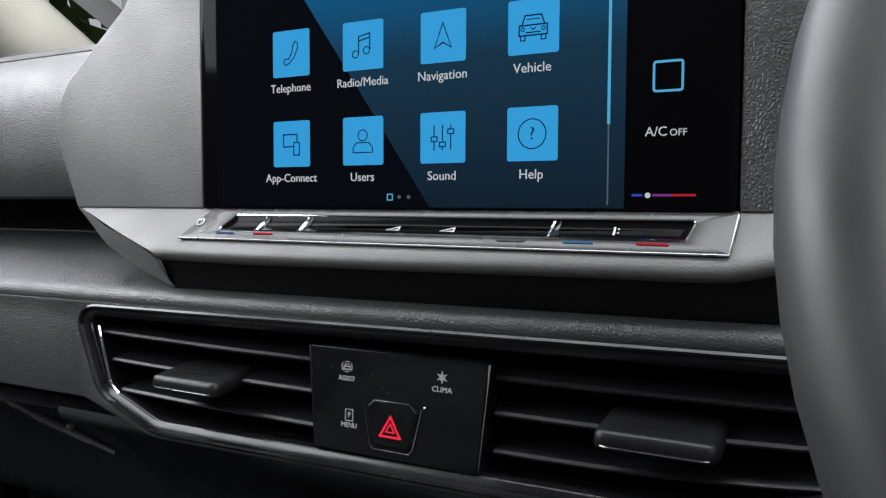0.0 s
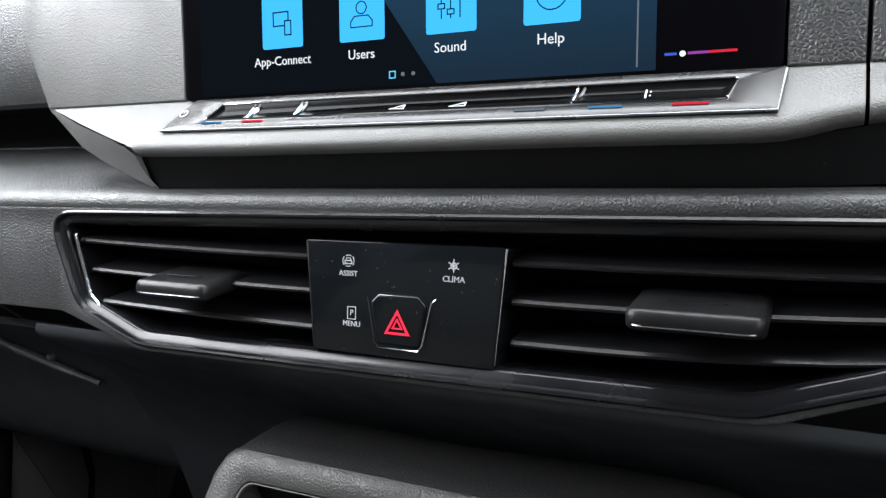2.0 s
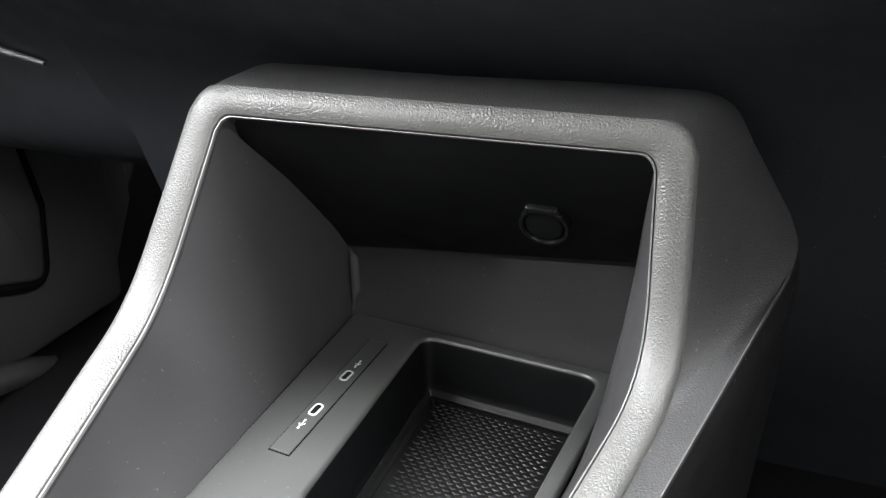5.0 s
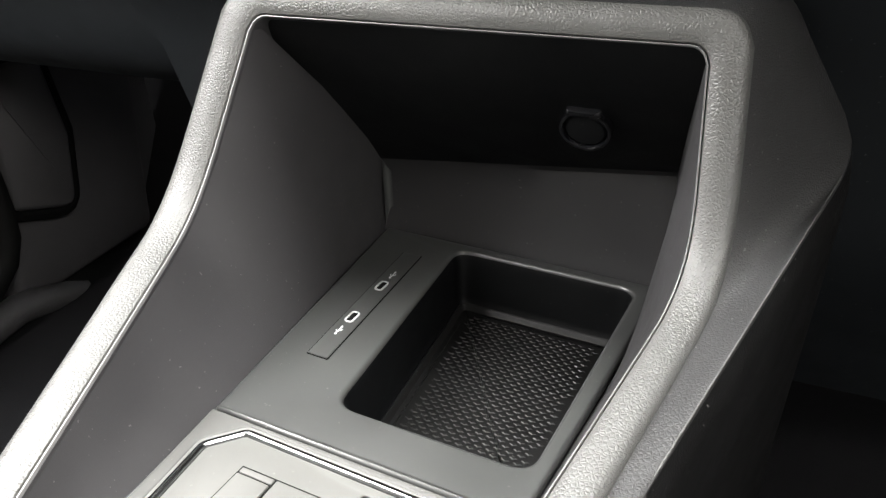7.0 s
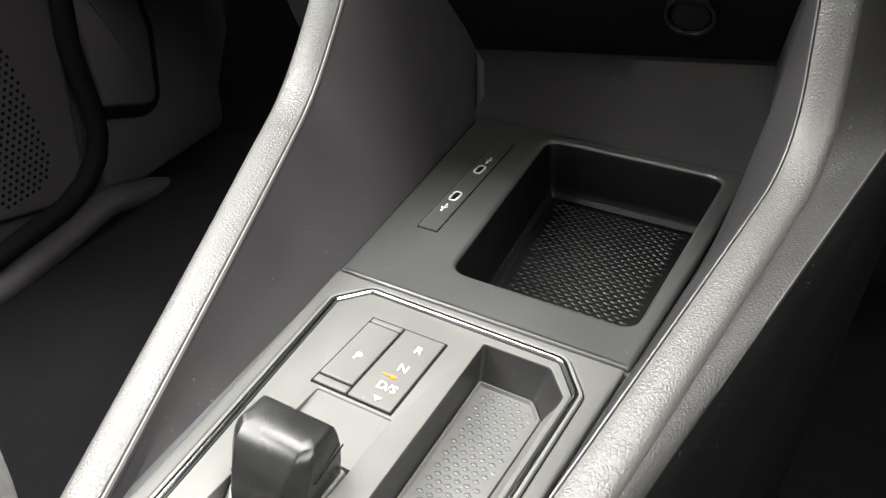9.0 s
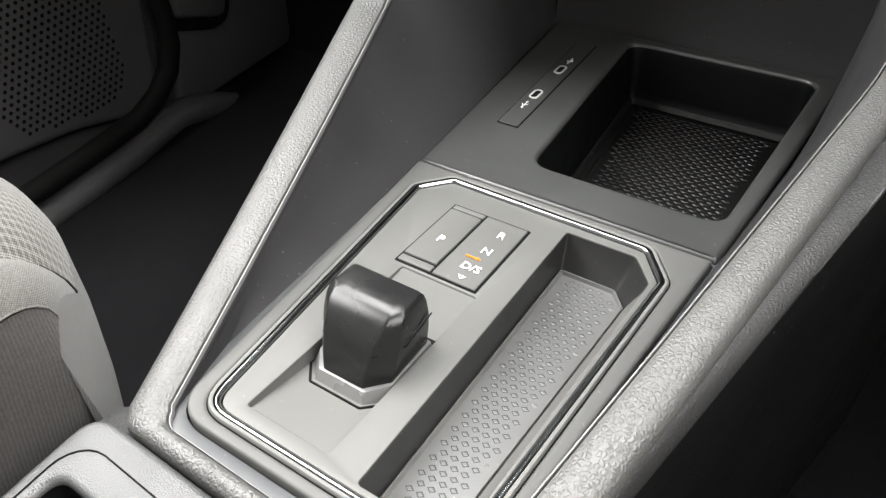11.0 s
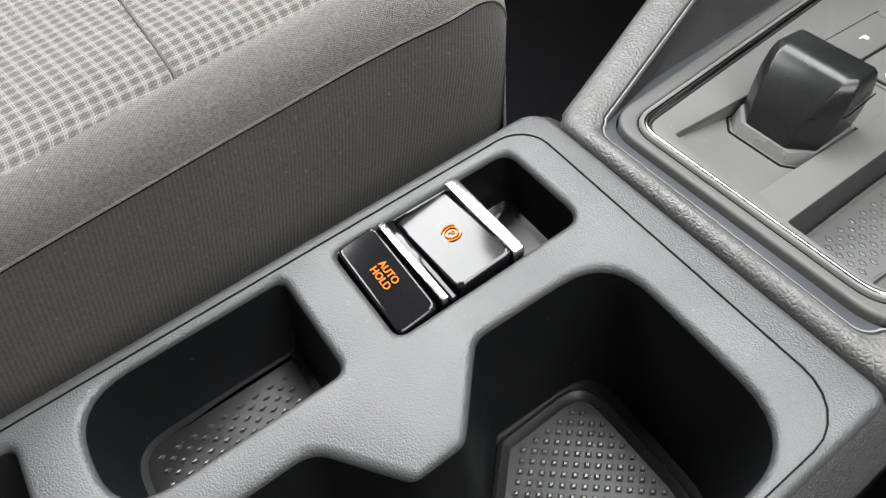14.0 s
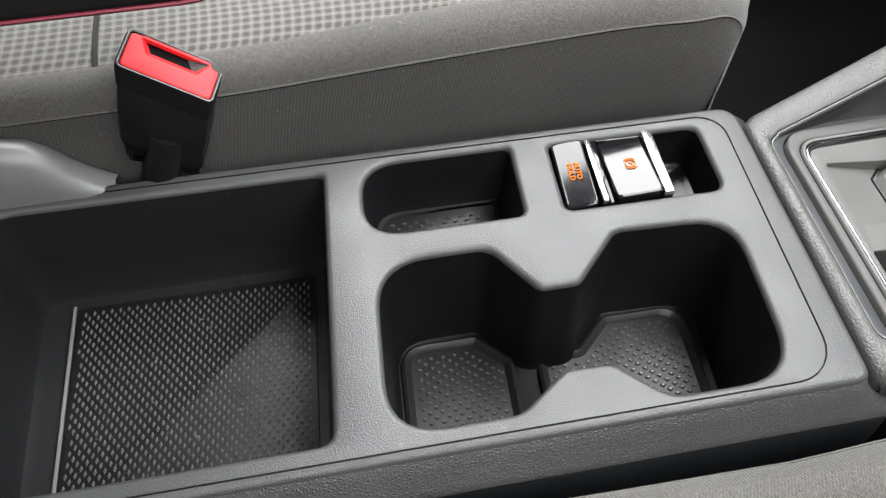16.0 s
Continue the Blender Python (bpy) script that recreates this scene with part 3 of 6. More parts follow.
# outer flanks: the strip beside the rim, the crease and the drop to the floor
def crease(f):
    """The moulded crease on the console's flank, f = 0 at the foot, 1 at the dashboard, 2 at the hoop's top."""
    if 0.90 < f < 1.20:
        t = (f - 0.90) / 0.30
        return crease(0.90) * (1 - t) ** 2 + Vector((0.1735, 0.360, 0.411)) * (2 * t * (1 - t)) + crease(1.20) * t * t
    if f <= 1:
        return Vector((0.066, 0.0, 0.325)).lerp(Vector((0.172, 0.360, 0.411)), f)
    g = f - 1
    a, b, c = Vector((0.172, 0.360, 0.411)), Vector((0.1385, 0.353, 0.4665)), Vector((0.1210, 0.350, 0.4800))
    if g < 0.75:
        return a.lerp(b, g / 0.75)
    h = (g - 0.75) / 0.25
    return b.lerp(Vector((0.1330, 0.3525, 0.4755)), h).lerp(Vector((0.1330, 0.3525, 0.4755)).lerp(c, h), h)


SHOULDER = 27
shoulder_line = station_loop(0.0010, -0.0040)
SHOULDER_S = rim_loop(0.0)[SHOULDER][1]
ROWS_UP = (0.0, 0.06, 0.14, 0.28, 0.5, 0.72, 0.88, 0.96, 1.0)


def swell(f):
    return 0.0022 * min(1.0, f / 0.16) * min(1.0, (1 - f) / 0.16)


def flank(sign):
    lines = [[] for _ in range(len(ROWS_UP) + 5)]
    for s in (-0.018, 0.0, 0.08, 0.15, 0.3, 0.45, 0.6, 0.75, 0.9, 0.95, 1.0, 1.03, 1.06, 1.1, 1.15, 1.25, 1.45, SHOULDER_S):
        p = rim_point(sign * (rim_outer(s) - 0.0010) - (0.0040 * max(0.0, min(1.0, s / 0.8)) if sign < 0 else 0.0), s) + rim_normal(s) * -0.004
        if s == SHOULDER_S:
            p = shoulder_line[SHOULDER if sign > 0 else 76 - SHOULDER]
        c = crease(s * 0.92 if s < 1 else 0.92 + (s - 1) * 1.13)
        c = Vector((c.x, c.y, c.z)) if sign > 0 else Vector((p.x + (0.006 if s > 1.2 else -0.001), p.y + 0.020, p.z - 0.022))
        out = Vector((sign, 0, 0))
        wide = 0.0045 * max(0.0, min(1.0, s / 0.5)) * max(0.0, min(1.0, (1.30 - s) / 0.3)) if sign > 0 else 0.0
        low = Vector((c.x + sign * (wide - 0.001), c.y + 0.006, min(c.z, 0.395) - 0.06))
        bottom = Vector((c.x - sign * 0.006, c.y + 0.02, 0.05))
        for line, q in zip(lines, [p.lerp(c, f) + out * swell(f) for f in ROWS_UP] + [c + Vector((sign * wide * 0.12, 0.001, -0.0022)), c + Vector((sign * wide * 0.7, 0.002, -0.0070)), c + Vector((sign * wide, 0.003, -0.0140)), low, bottom]):
            line.append(q)
    return loft(lines[:len(ROWS_UP) + 1], closed=False), loft(lines[len(ROWS_UP):], closed=False)


for sign in (1, -1):
    upper, lower = flank(sign)
    part("outer_flank", upper, FLANK, front, "dark textured outer side panel with a crease")
    # The turned-away face below the crease is shaded by its darker colour.
    part("lower_flank", lower, LOWFLANK, front, "lower side panel, darkened for its shade")
part("foot_skirt", put(box(-0.064, 0.0655, -0.0050, 0.0120, 0.15, 0.3385, 0.003), None, (0.08, 0.0)), FLANK, front)
# top shelf of the hoop, running forward to the dashboard
c0 = crease(0.92 + (SHOULDER_S - 1) * 1.13)
p0 = shoulder_line[76 - SHOULDER]
RIGHT_EDGE = [tuple(c0), (0.1390, 0.3540, 0.4660), (0.1368, 0.3555, 0.4693), (0.1343, 0.3570, 0.4725), (0.1317, 0.3580, 0.4749), (0.1287, 0.3586, 0.4769), (0.1252, 0.3590, 0.4785), (0.1210, 0.3592, 0.4796), (0.1160, 0.3595, 0.4803), (0.072, 0.3600, 0.4808), (0.036, 0.3585, 0.4806)]
LEFT_EDGE = [(p0.x + 0.006, p0.y + 0.020, p0.z - 0.022), (-0.1205, 0.3360, 0.4640), (-0.1205, 0.3440, 0.4690), (-0.1195, 0.3495, 0.4725), (-0.1175, 0.3530, 0.4750), (-0.1150, 0.3555, 0.4770), (-0.1120, 0.3570, 0.4785), (-0.1085, 0.3580, 0.4796), (-0.1040, 0.3585, 0.4803), (-0.072, 0.3580, 0.4806), (-0.036, 0.3565, 0.4805)]
rim_side = [shoulder_line[i] for i in range(SHOULDER, 77 - SHOULDER)]
far_side = [Vector(q) for q in RIGHT_EDGE] + [Vector((0.0, 0.3560, 0.4804))] + [Vector(q) for q in LEFT_EDGE[::-1]]
lines = []
for f in ROWS_UP:
    row = []
    for k, (p, c) in enumerate(zip(rim_side, far_side)):
        turn = radians(min(1.0, min(k, 22 - k) / 8) * 90)
        out = Vector(((1 if k < 11 else -1) * math.cos(turn), 0, math.sin(turn)))
        row.append(p.lerp(c, f) + out * swell(f))
    lines.append(row)
lines.append([c + Vector((0, 0.0012, -0.0030)) for c in far_side])
lines.append([c + Vector((0, 0.0015, -0.030)) for c in far_side])
part("hoop_shelf", loft(lines, closed=False), FLANK, front, "fine-grained hoop top", 60)
pts = [crease(y / 0.37) + Vector((0, 0, 0.0003)) for y in (0.05, 0.12, 0.2, 0.28, 0.355)]
part("crease_seam", tube(pts, 0.0004, 5), RIM, front, "fine moulding line")

# ---- 12 volt socket in the cubby ceiling ----
sock = thing("power_socket", 0.052, 0.352, 0.415, "black round power socket with a glossy cover flap", "socket")
SOCK = Matrix.Translation((0.0500, 0.3480, 0.4100)) @ pose(0, 0, 0, 114, 0, 0)
part("ring", put(loft([at_z(ring(0, 0, r, 32), z) for r, z in ((0.0134, -0.010), (0.0134, 0.0022), (0.0128, 0.0032), (0.0116, 0.0032), (0.0110, 0.0016), (0.0108, -0.006))]), SOCK), FRAMEM, sock)
part("cover_flap", put(loft([at_z(ring(0, 0, r, 32), z) for r, z in ((0.0106, -0.003), (0.0104, 0.0010), (0.0094, 0.0020), (0.004, 0.0024))], end=True), SOCK), WELL, sock)
part("flap_hinge", put(loft([at_z(rounded([(-0.0085 + d, 0.0105 + d), (0.0085 - d, 0.0105 + d), (0.0085 - d, 0.0146 - d), (-0.0085 + d, 0.0146 - d)], 0.0012, 3), z) for d, z in ((0, -0.004), (0, 0.0030), (0.0006, 0.0040), (0.0014, 0.0042))], end=True), SOCK), FRAMEM, sock, "glossy flap hinge")

# ---- console tray with the phone bin and USB strip ----
TRAY = pose(0, 0, 0.3402, -5.15)
SK = (0.07, 0.0)
tray = thing("console_tray", 0.0, 0.28, 0.30, "satin black console tray with a rubber-lined phone bin", "tray")
edge = rounded([(-0.0735, 0.1840), (0.0735, 0.1840), (0.0925, 0.3860, 0.004), (-0.0905, 0.3860, 0.004)], 0.001)
bin_out = rounded([(-0.0245, 0.2105, 0.011), (0.0685, 0.2105, 0.011), (0.0800, 0.3770, 0.011), (-0.0345, 0.3770, 0.011)], 0.01, 6)
part("tray_top", put(slab([edge, bin_out], 0.0, 0.005, 0.0024, 4), TRAY, SK), TRAYM, tray)
b0 = bin_out
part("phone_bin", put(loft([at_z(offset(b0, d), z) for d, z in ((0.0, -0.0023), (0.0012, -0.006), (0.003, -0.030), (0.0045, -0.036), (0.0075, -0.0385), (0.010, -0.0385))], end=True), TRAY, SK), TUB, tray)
part("bin_liner", put(loft([at_z(offset(b0, d), z) for d, z in ((0.0040, -0.0385), (0.0044, -0.0352), (0.0054, -0.0342), (0.0066, -0.0350), (0.0074, -0.0372), (0.0080, -0.0378), (0.0086, -0.0378), (0.0110, -0.0378))], end=True), TRAY, SK), BINFLOOR, tray, "black rubber liner")
part("grip_pattern", put(bumps(offset(b0, 0.0130), 0.0062, 0.0030, 0.0024, 0.0012, 0.0005, -0.0375), TRAY, SK), BINSTUD, tray, "raised diamonds", 0, "stuff")
usb = thing("usb_strip", -0.058, 0.30, 0.31, "black strip with two white-rimmed USB sockets and symbols", "usb ports")
part("strip", put(slab([rounded([(-0.0580, 0.2375), (-0.0465, 0.2375), (-0.0510, 0.3560), (-0.0630, 0.3560)], 0.0006)], 0.0009, 0.002, 0.0003), TRAY, SK), TRAYM, usb)
part("strip_gap", put(slab([rounded([(-0.0586, 0.2369), (-0.0459, 0.2369), (-0.0504, 0.3566), (-0.0636, 0.3566)], 0.0006)], 0.0004, 0.0012, 0.0001), TRAY, SK), GAP, usb)
for v, side in ((0.2752, -1), (0.3117, 1)):
    u = -0.0524 - (v - 0.2385) * 0.04
    port = part("port_rim", put(slab([rounded([(u - 0.0027, v - 0.0055), (u + 0.0027, v - 0.0055), (u + 0.0027, v + 0.0055), (u - 0.0027, v + 0.0055)], 0.0026, 6),
                                  rounded([(u - 0.0017, v - 0.0046), (u + 0.0017, v - 0.0046), (u + 0.0017, v + 0.0046), (u - 0.0017, v + 0.0046)], 0.0016, 6)], 0.0016, 0.001, 0.0002), TRAY, SK), LIGHTGREY, usb, "pale grey socket rim")
    part("socket_throat", put(slab([rounded([(u - 0.0017, v - 0.0046), (u + 0.0017, v - 0.0046), (u + 0.0017, v + 0.0046), (u - 0.0017, v + 0.0046)], 0.0016, 6)], 0.0011, 0.0006, 0.0001), TRAY, SK), GAP, usb)
    c = v + side * 0.0142
    marks = [stroke([(u, c - 0.0036), (u, c + 0.0034)], 0.0004), stroke([(u, c - 0.0012), (u + 0.0014, c + 0.0004), (u + 0.0014, c + 0.0014)], 0.00035),
             stroke([(u, c - 0.0022), (u - 0.0014, c - 0.0006), (u - 0.0014, c + 0.0004)], 0.00035), slab([ring(u, c - 0.0036, 0.0007, 10)], 0.0003, 0.0003, 0.00005),
             slab([[(u - 0.0007, c + 0.0032), (u + 0.0007, c + 0.0032), (u, c + 0.0046)]], 0.0003, 0.0003, 0.00002)]
    part("usb_symbol", put(put(join(*marks), pose(0, 0, 0.001)), TRAY, SK), WHITE, usb, "white printed symbol", 0)

# ---- selector surround, plate and lever ----
SHIFT = pose(0, 0, 0.3461, -7.30)
RO = rounded([(-0.0475, 0.0122, 0.013), (0.0520, 0.0122, 0.014), (0.0622, 0.1590, 0.008), (0.0490, 0.1785, 0.008), (-0.0505, 0.1800, 0.008), (-0.0640, 0.1630, 0.008)], 0.01, 8)
selector = thing("gear_selector", -0.005, 0.09, 0.32, "stubby black gear selector in a grey plate with bright frame", "gear selector")
surr_edge = rounded([(-0.0535, 0.0075, 0.016), (0.0562, 0.0075, 0.015), (0.0722, 0.1832), (-0.0735, 0.1832)], 0.001, 8)
part("surround", put(slab([surr_edge, offset(RO, -0.0004)], 0.0012, 0.006, 0.0012, 3), SHIFT, SK), SURR, selector, "satin grey surround")
part("surround_ledge", put(slab([offset(surr_edge, -0.0090), offset(surr_edge, -0.0006)], -0.0016, 0.004, 0.0004), SHIFT, SK), LEDGE, selector, "dark ledge round the surround")
part("frame_joint", put(slab([offset(RO, -0.0010), offset(RO, 0.0020)], 0.0006, 0.003, 0.0001), SHIFT, SK), GAP, selector)
part("bright_frame", put(loft([at_z(offset(RO, d), z) for d, z in ((0.0, 0.0004), (0.0001, 0.0014), (0.0005, 0.0019), (0.0012, 0.0020), (0.0017, 0.0017))]), SHIFT, SK), RIDGE, selector, "pale satin ridge")
part("frame_bevel", put(loft([at_z(offset(RO, d), z) for d, z in ((0.0020, 0.0010), (0.0021, 0.0014), (0.0025, 0.0017), (0.0030, 0.00175), (0.0035, 0.0015), (0.0040, 0.0009), (0.0043, 0.0000), (0.0045, -0.0010))]), SHIFT, SK), FRAMEMETAL, selector, "satin chrome inner bead", 60)
PLI = offset(RO, 0.0046)
slot = rounded([(0.0135, 0.0192), (0.0468, 0.0192, 0.005), (0.0548, 0.1555, 0.004), (0.0445, 0.1695, 0.004), (0.0135, 0.1695)], 0.0015)
SLOT_MAT = rounded([(0.0144, 0.0205), (0.0388, 0.0205, 0.004), (0.0472, 0.1540, 0.004), (0.0402, 0.1632, 0.004), (0.0144, 0.1632)], 0.0015)
well = rounded([(-0.0345, 0.0225), (0.0000, 0.0225), (0.0020, 0.1100), (-0.0330, 0.1100)], 0.0012)
part("plate", put(slab([PLI, slot, well], 0.0004, 0.003, 0.0005), SHIFT, SK), PLATE, selector, "grey satin plate")
# The left side's shade is put into the wall's dark colour.
part("slot_wall", put(loft([at_z([p.lerp(q, f) for p, q in zip(slot, SLOT_MAT)], z) for f, z in ((0.0, -0.0004), (0.05, -0.0020), (0.55, -0.0100), (0.90, -0.0150), (1.0, -0.0162))]), SHIFT, SK), SLOTSIDE, selector, "slot wall, coloured dark for its shaded side")
# Right side of the same moulding, laid over in plate grey to look lit.
ledge = [[Vector((u0 + (u1 - u0) * f, v, -0.0146 + 0.0138 * f ** 0.8)) for v, u0, u1 in ((0.0235, 0.0394, 0.0466), (0.060, 0.0416, 0.0489), (0.105, 0.0444, 0.0516), (0.150, 0.0472, 0.0542))] for f in (0.0, 0.06, 0.3, 0.6, 0.9, 1.0)]
part("slot_lit_ledge", put(loft(ledge, closed=False), SHIFT, SK), PLATE, selector, "sloping slot side by the mat, coloured light as lit")
part("slot_mat", put(slab([offset(SLOT_MAT, -0.0006)], -0.0158, 0.002, 0.0008), SHIFT, SK), SLOTMAT, selector, "grey rubber mat")
part("slot_mat_step", put(loft([at_z(offset(SLOT_MAT, d), z) for d, z in ((0.0003, -0.0160), (0.0006, -0.0144), (0.0014, -0.0142), (0.0020, -0.0158))]), SHIFT, SK), SLOTMAT, selector)
part("grip_groove", put(bumps(offset(SLOT_MAT, 0.0030), 0.0041, 0.0035, 0.00172, 0.00136, 0.00006, -0.0158), SHIFT, SK), DARK, selector, "fine dark outlines of the diamonds", 0, "stuff")
part("grip_pattern", put(bumps(offset(SLOT_MAT, 0.0030), 0.0041, 0.0035, 0.00128, 0.00100, 0.00018, -0.0158), SHIFT, SK), SLOTMAT, selector, "raised diamonds", 0, "stuff")
# ramp of the lever gate
ramp = []
for v, z in ((0.0225, 0.0), (0.0228, -0.0004), (0.0560, -0.0055), (0.0570, -0.0090), (0.0830, -0.0090), (0.0840, -0.0026), (0.1098, -0.0004), (0.1100, 0.0)):
    ramp.append([Vector((u, v, z)) for u in (-0.0332, -0.022, -0.010, 0.0022)])
part("gate_ramp", put(loft(ramp, closed=False), SHIFT, SK), PLATE, selector)
part("gate_side", put(join(*[loft([[Vector((x, 0.0223, 0.0003)), Vector((x + dx, 0.110, 0.0003))], [Vector((x, 0.0223, -0.010)), Vector((x + dx, 0.110, -0.010))]], closed=False) for x, dx in ((-0.0331, 0.0), (0.0002, 0.002))]), SHIFT, SK), PLATE, selector)
# lever
def facets(w, a, b, k=0.56, ch=0.0105):
    """Six-sided cut of the lever, chamfered towards the rear."""
    return rounded([(-0.0160 - w * k, a), (-0.0160 + w * k, a), (-0.0160 + w, a + ch), (-0.0160 + w * 0.97, b), (-0.0160 - w * 0.97, b), (-0.0160 - w, a + ch)], 0.0014, 3)


lev = part("lever", put(loft([at_z(facets(w, a, b, k, ch), z)
     for w, a, b, z, k, ch in ((0.0149, 0.0490, 0.0805, -0.009, 0.55, 0.0080), (0.0152, 0.0493, 0.0806, 0.000, 0.55, 0.0080), (0.0160, 0.0508, 0.0806, 0.006, 0.58, 0.0080), (0.0167, 0.0545, 0.0800, 0.014, 0.64, 0.0070), (0.0164, 0.0585, 0.0793, 0.0195, 0.72, 0.0050), (0.0159, 0.0610, 0.0786, 0.0220, 0.76, 0.0042), (0.0149, 0.0632, 0.0776, 0.0233, 0.78, 0.0036), (0.0125, 0.0660, 0.0755, 0.0239, 0.8, 0.003))], end=True), SHIFT, SK), LEVER, selector, "black facetted lever", 24)
part("lever_skirt", put(loft([at_z(rounded([(-0.0160 - w * 0.62, a), (-0.0160 + w * 0.62, a), (-0.0160 + w, a + 0.0080), (-0.0160 + w, b), (-0.0160 - w, b), (-0.0160 - w, a + 0.0080)], 0.0012, 3), z) for w, a, b, z in ((0.0174, 0.0432, 0.0828, -0.0090), (0.0172, 0.0440, 0.0826, -0.0072), (0.0158, 0.0484, 0.0812, -0.0006), (0.0140, 0.0505, 0.0800, -0.0002))]), SHIFT, SK), SKIRT, selector, "satin grey lever skirt")
part("lever_seam", put(tube([(-0.0329, 0.0800, 0.0150), (-0.0329, 0.0640, 0.0120), (-0.0262, 0.0535, 0.0118)], 0.0003, 5), SHIFT, SK), GAP, lev)
part("lever_seam", put(tube([(-0.0058, 0.0530, 0.0112), (0.0009, 0.0640, 0.0112), (0.0009, 0.0800, 0.0140)], 0.0003, 5), SHIFT, SK), GAP, lev)
gap_line = []
for u, v in rounded([(-0.0268, 0.0444), (-0.0052, 0.0444), (0.0014, 0.0524), (0.0014, 0.0820), (-0.0334, 0.0820), (-0.0334, 0.0524)], 0.0012, 3):
    gap_line.append((u, v, -0.0003 - 0.0051 * min(1.0, max(0.0, (v - 0.0228) / 0.0332)) - (0.0034 if v > 0.057 else 0.0)))
part("skirt_gap", put(tube(gap_line, 0.0005, 6, closed=True), SHIFT, SK), GAP, selector)
# selector buttons with their letters
def button(name, u0, u1, v0, v1, top, material, label=""):
    return part(name, put(slab([rounded([(u0, v0), (u1, v0), (u1, v1), (u0, v1)], 0.0007, 3)], top, 0.003, 0.0004), SHIFT, SK), material, selector, label)


part("display_gap", put(slab([rounded([(-0.0381, 0.1114), (0.0006, 0.1114), (0.0006, 0.1601), (-0.0381, 0.1601)], 0.0006)], 0.0007, 0.0012, 0.0001), SHIFT, SK), GAP, selector)
button("display_strip", -0.0371, -0.0212, 0.1562, 0.1591, 0.0013, PLATE)
park = button("park_button", -0.0371, -0.0214, 0.1174, 0.1552, 0.0016, PLATE, "grey park button")
button("display_strip", -0.0371, -0.0212, 0.1124, 0.1163, 0.0013, PLATE)
gears = button("gear_display", -0.0202, -0.0004, 0.1124, 0.1591, 0.0013, PLATE, "grey gear display")
LIFT = SHIFT @ pose(0, 0, 0.0016)
for words, u, v, size, host, m in (("P", -0.0288, 0.1328, 0.0062, park, WHITE), ("R", -0.0080, 0.1488, 0.0062, gears, WHITE), ("N", -0.0080, 0.1358, 0.0062, gears, WHITE), ("D/S", -0.0082, 0.1230, 0.0060, gears, WHITE)):
    part("letter", put(put(lettering(words, size), pose(u, v, 0.0001)), LIFT, SK), m, host, "lit letter", 0)
part("arrow_mark", put(put(stroke([(-0.0100, 0.1166), (-0.0070, 0.1166), (-0.0085, 0.1148)], 0.0003, 0.0003, True), None), LIFT, SK), WHITE, gears, "", 0)
part("lit_bar", put(join(slab([rounded([(-0.0142, 0.1290), (-0.0074, 0.1290), (-0.0074, 0.1298), (-0.0142, 0.1298)], 0.0003)], 0.0003, 0.0003, 0.00005), slab([ring(-0.0090, 0.1294, 0.0009, 10)], 0.00035, 0.0003, 0.00005)), LIFT, SK), ORANGE, gears, "orange lit bar", 0)

# ---- console deck between the seats ----
DK = pose(0, 0, 0.3460)
DS = (0.09, 0.03)
deck = thing("cup_holder_console", 0, -0.19, 0.05, "grey textured centre console deck with cup holders and storage bins", "console")
d_edge = rounded([(-0.0745, -0.0078, 0.010), (-0.0745, -0.60), (0.0650, -0.60), (0.0650, -0.0078, 0.005)], 0.01, 6)
h_cup = rounded([(-0.0145, -0.1765, 0.021), (-0.0145, -0.1325, 0.010), (0.0082, -0.1160, 0.006), (0.0082, -0.1000, 0.006), (-0.0142, -0.0800, 0.008), (-0.0125, -0.0310, 0.019), (0.0590, -0.0335, 0.021), (0.0588, -0.0800, 0.016), (0.0428, -0.0965, 0.010), (0.0425, -0.1140, 0.010), (0.0560, -0.1320, 0.012), (0.0562, -0.1770, 0.020)], 0.01, 7)
h_slot = rounded([(-0.0672, -0.1795, 0.017), (-0.0672, -0.1143, 0.004), (-0.0285, -0.1143, 0.004), (-0.0285, -0.1795, 0.017)], 0.01, 7)
h_epb = rounded([(-0.0655, -0.0972, 0.004), (-0.0655, -0.0285, 0.006), (-0.0278, -0.0285, 0.006), (-0.0278, -0.0972, 0.004)], 0.004, 5)
h_bin = rounded([(-0.0650, -0.3330, 0.012), (-0.0650, -0.1955, 0.004), (0.0555, -0.1955, 0.005), (0.0555, -0.3240, 0.012)], 0.004, 5)
part("deck_top", put(slab([offset(d_edge, -0.0006), h_cup, h_slot, h_epb, h_bin], 0.0, 0.006, 0.0027, 4), DK, DS), DECK, deck, "grey textured deck")


def seam_groove():
    line = [Vector((-0.0700, -0.58)), Vector((-0.0700, -0.030))] + [Vector((-0.0580 - 0.0120 * math.cos(a), -0.0285 + 0.0120 * math.sin(a))) for a in [radians(90 * k / 6) for k in range(7)]]
    line += [Vector((0.0462 + 0.0160 * math.sin(a), -0.0345 + 0.0160 * math.cos(a))) for a in [radians(90 * k / 6) for k in range(7)]] + [Vector((0.0622, -0.58))]
    return stroke(line, 0.00045, 0.0003)


part("deck_seam", put(put(seam_groove(), pose(0, 0, 0.00005)), DK, DS), GAP, deck, "fine dark joint line", 0)


def side_line(d):
    """The deck's outline set out by d at its sides; lower down it runs on forward under the padded rim."""
    x0, x1, y = -0.0745 - d, 0.0650 + d, -0.0078 + max(0.0, d - 0.004) * 2.6 + min(0.0, d)
    return rounded([(x0, y, 0.010), (x0, -0.60), (x1, -0.60), (x1, y, 0.004)], 0.01, 6)


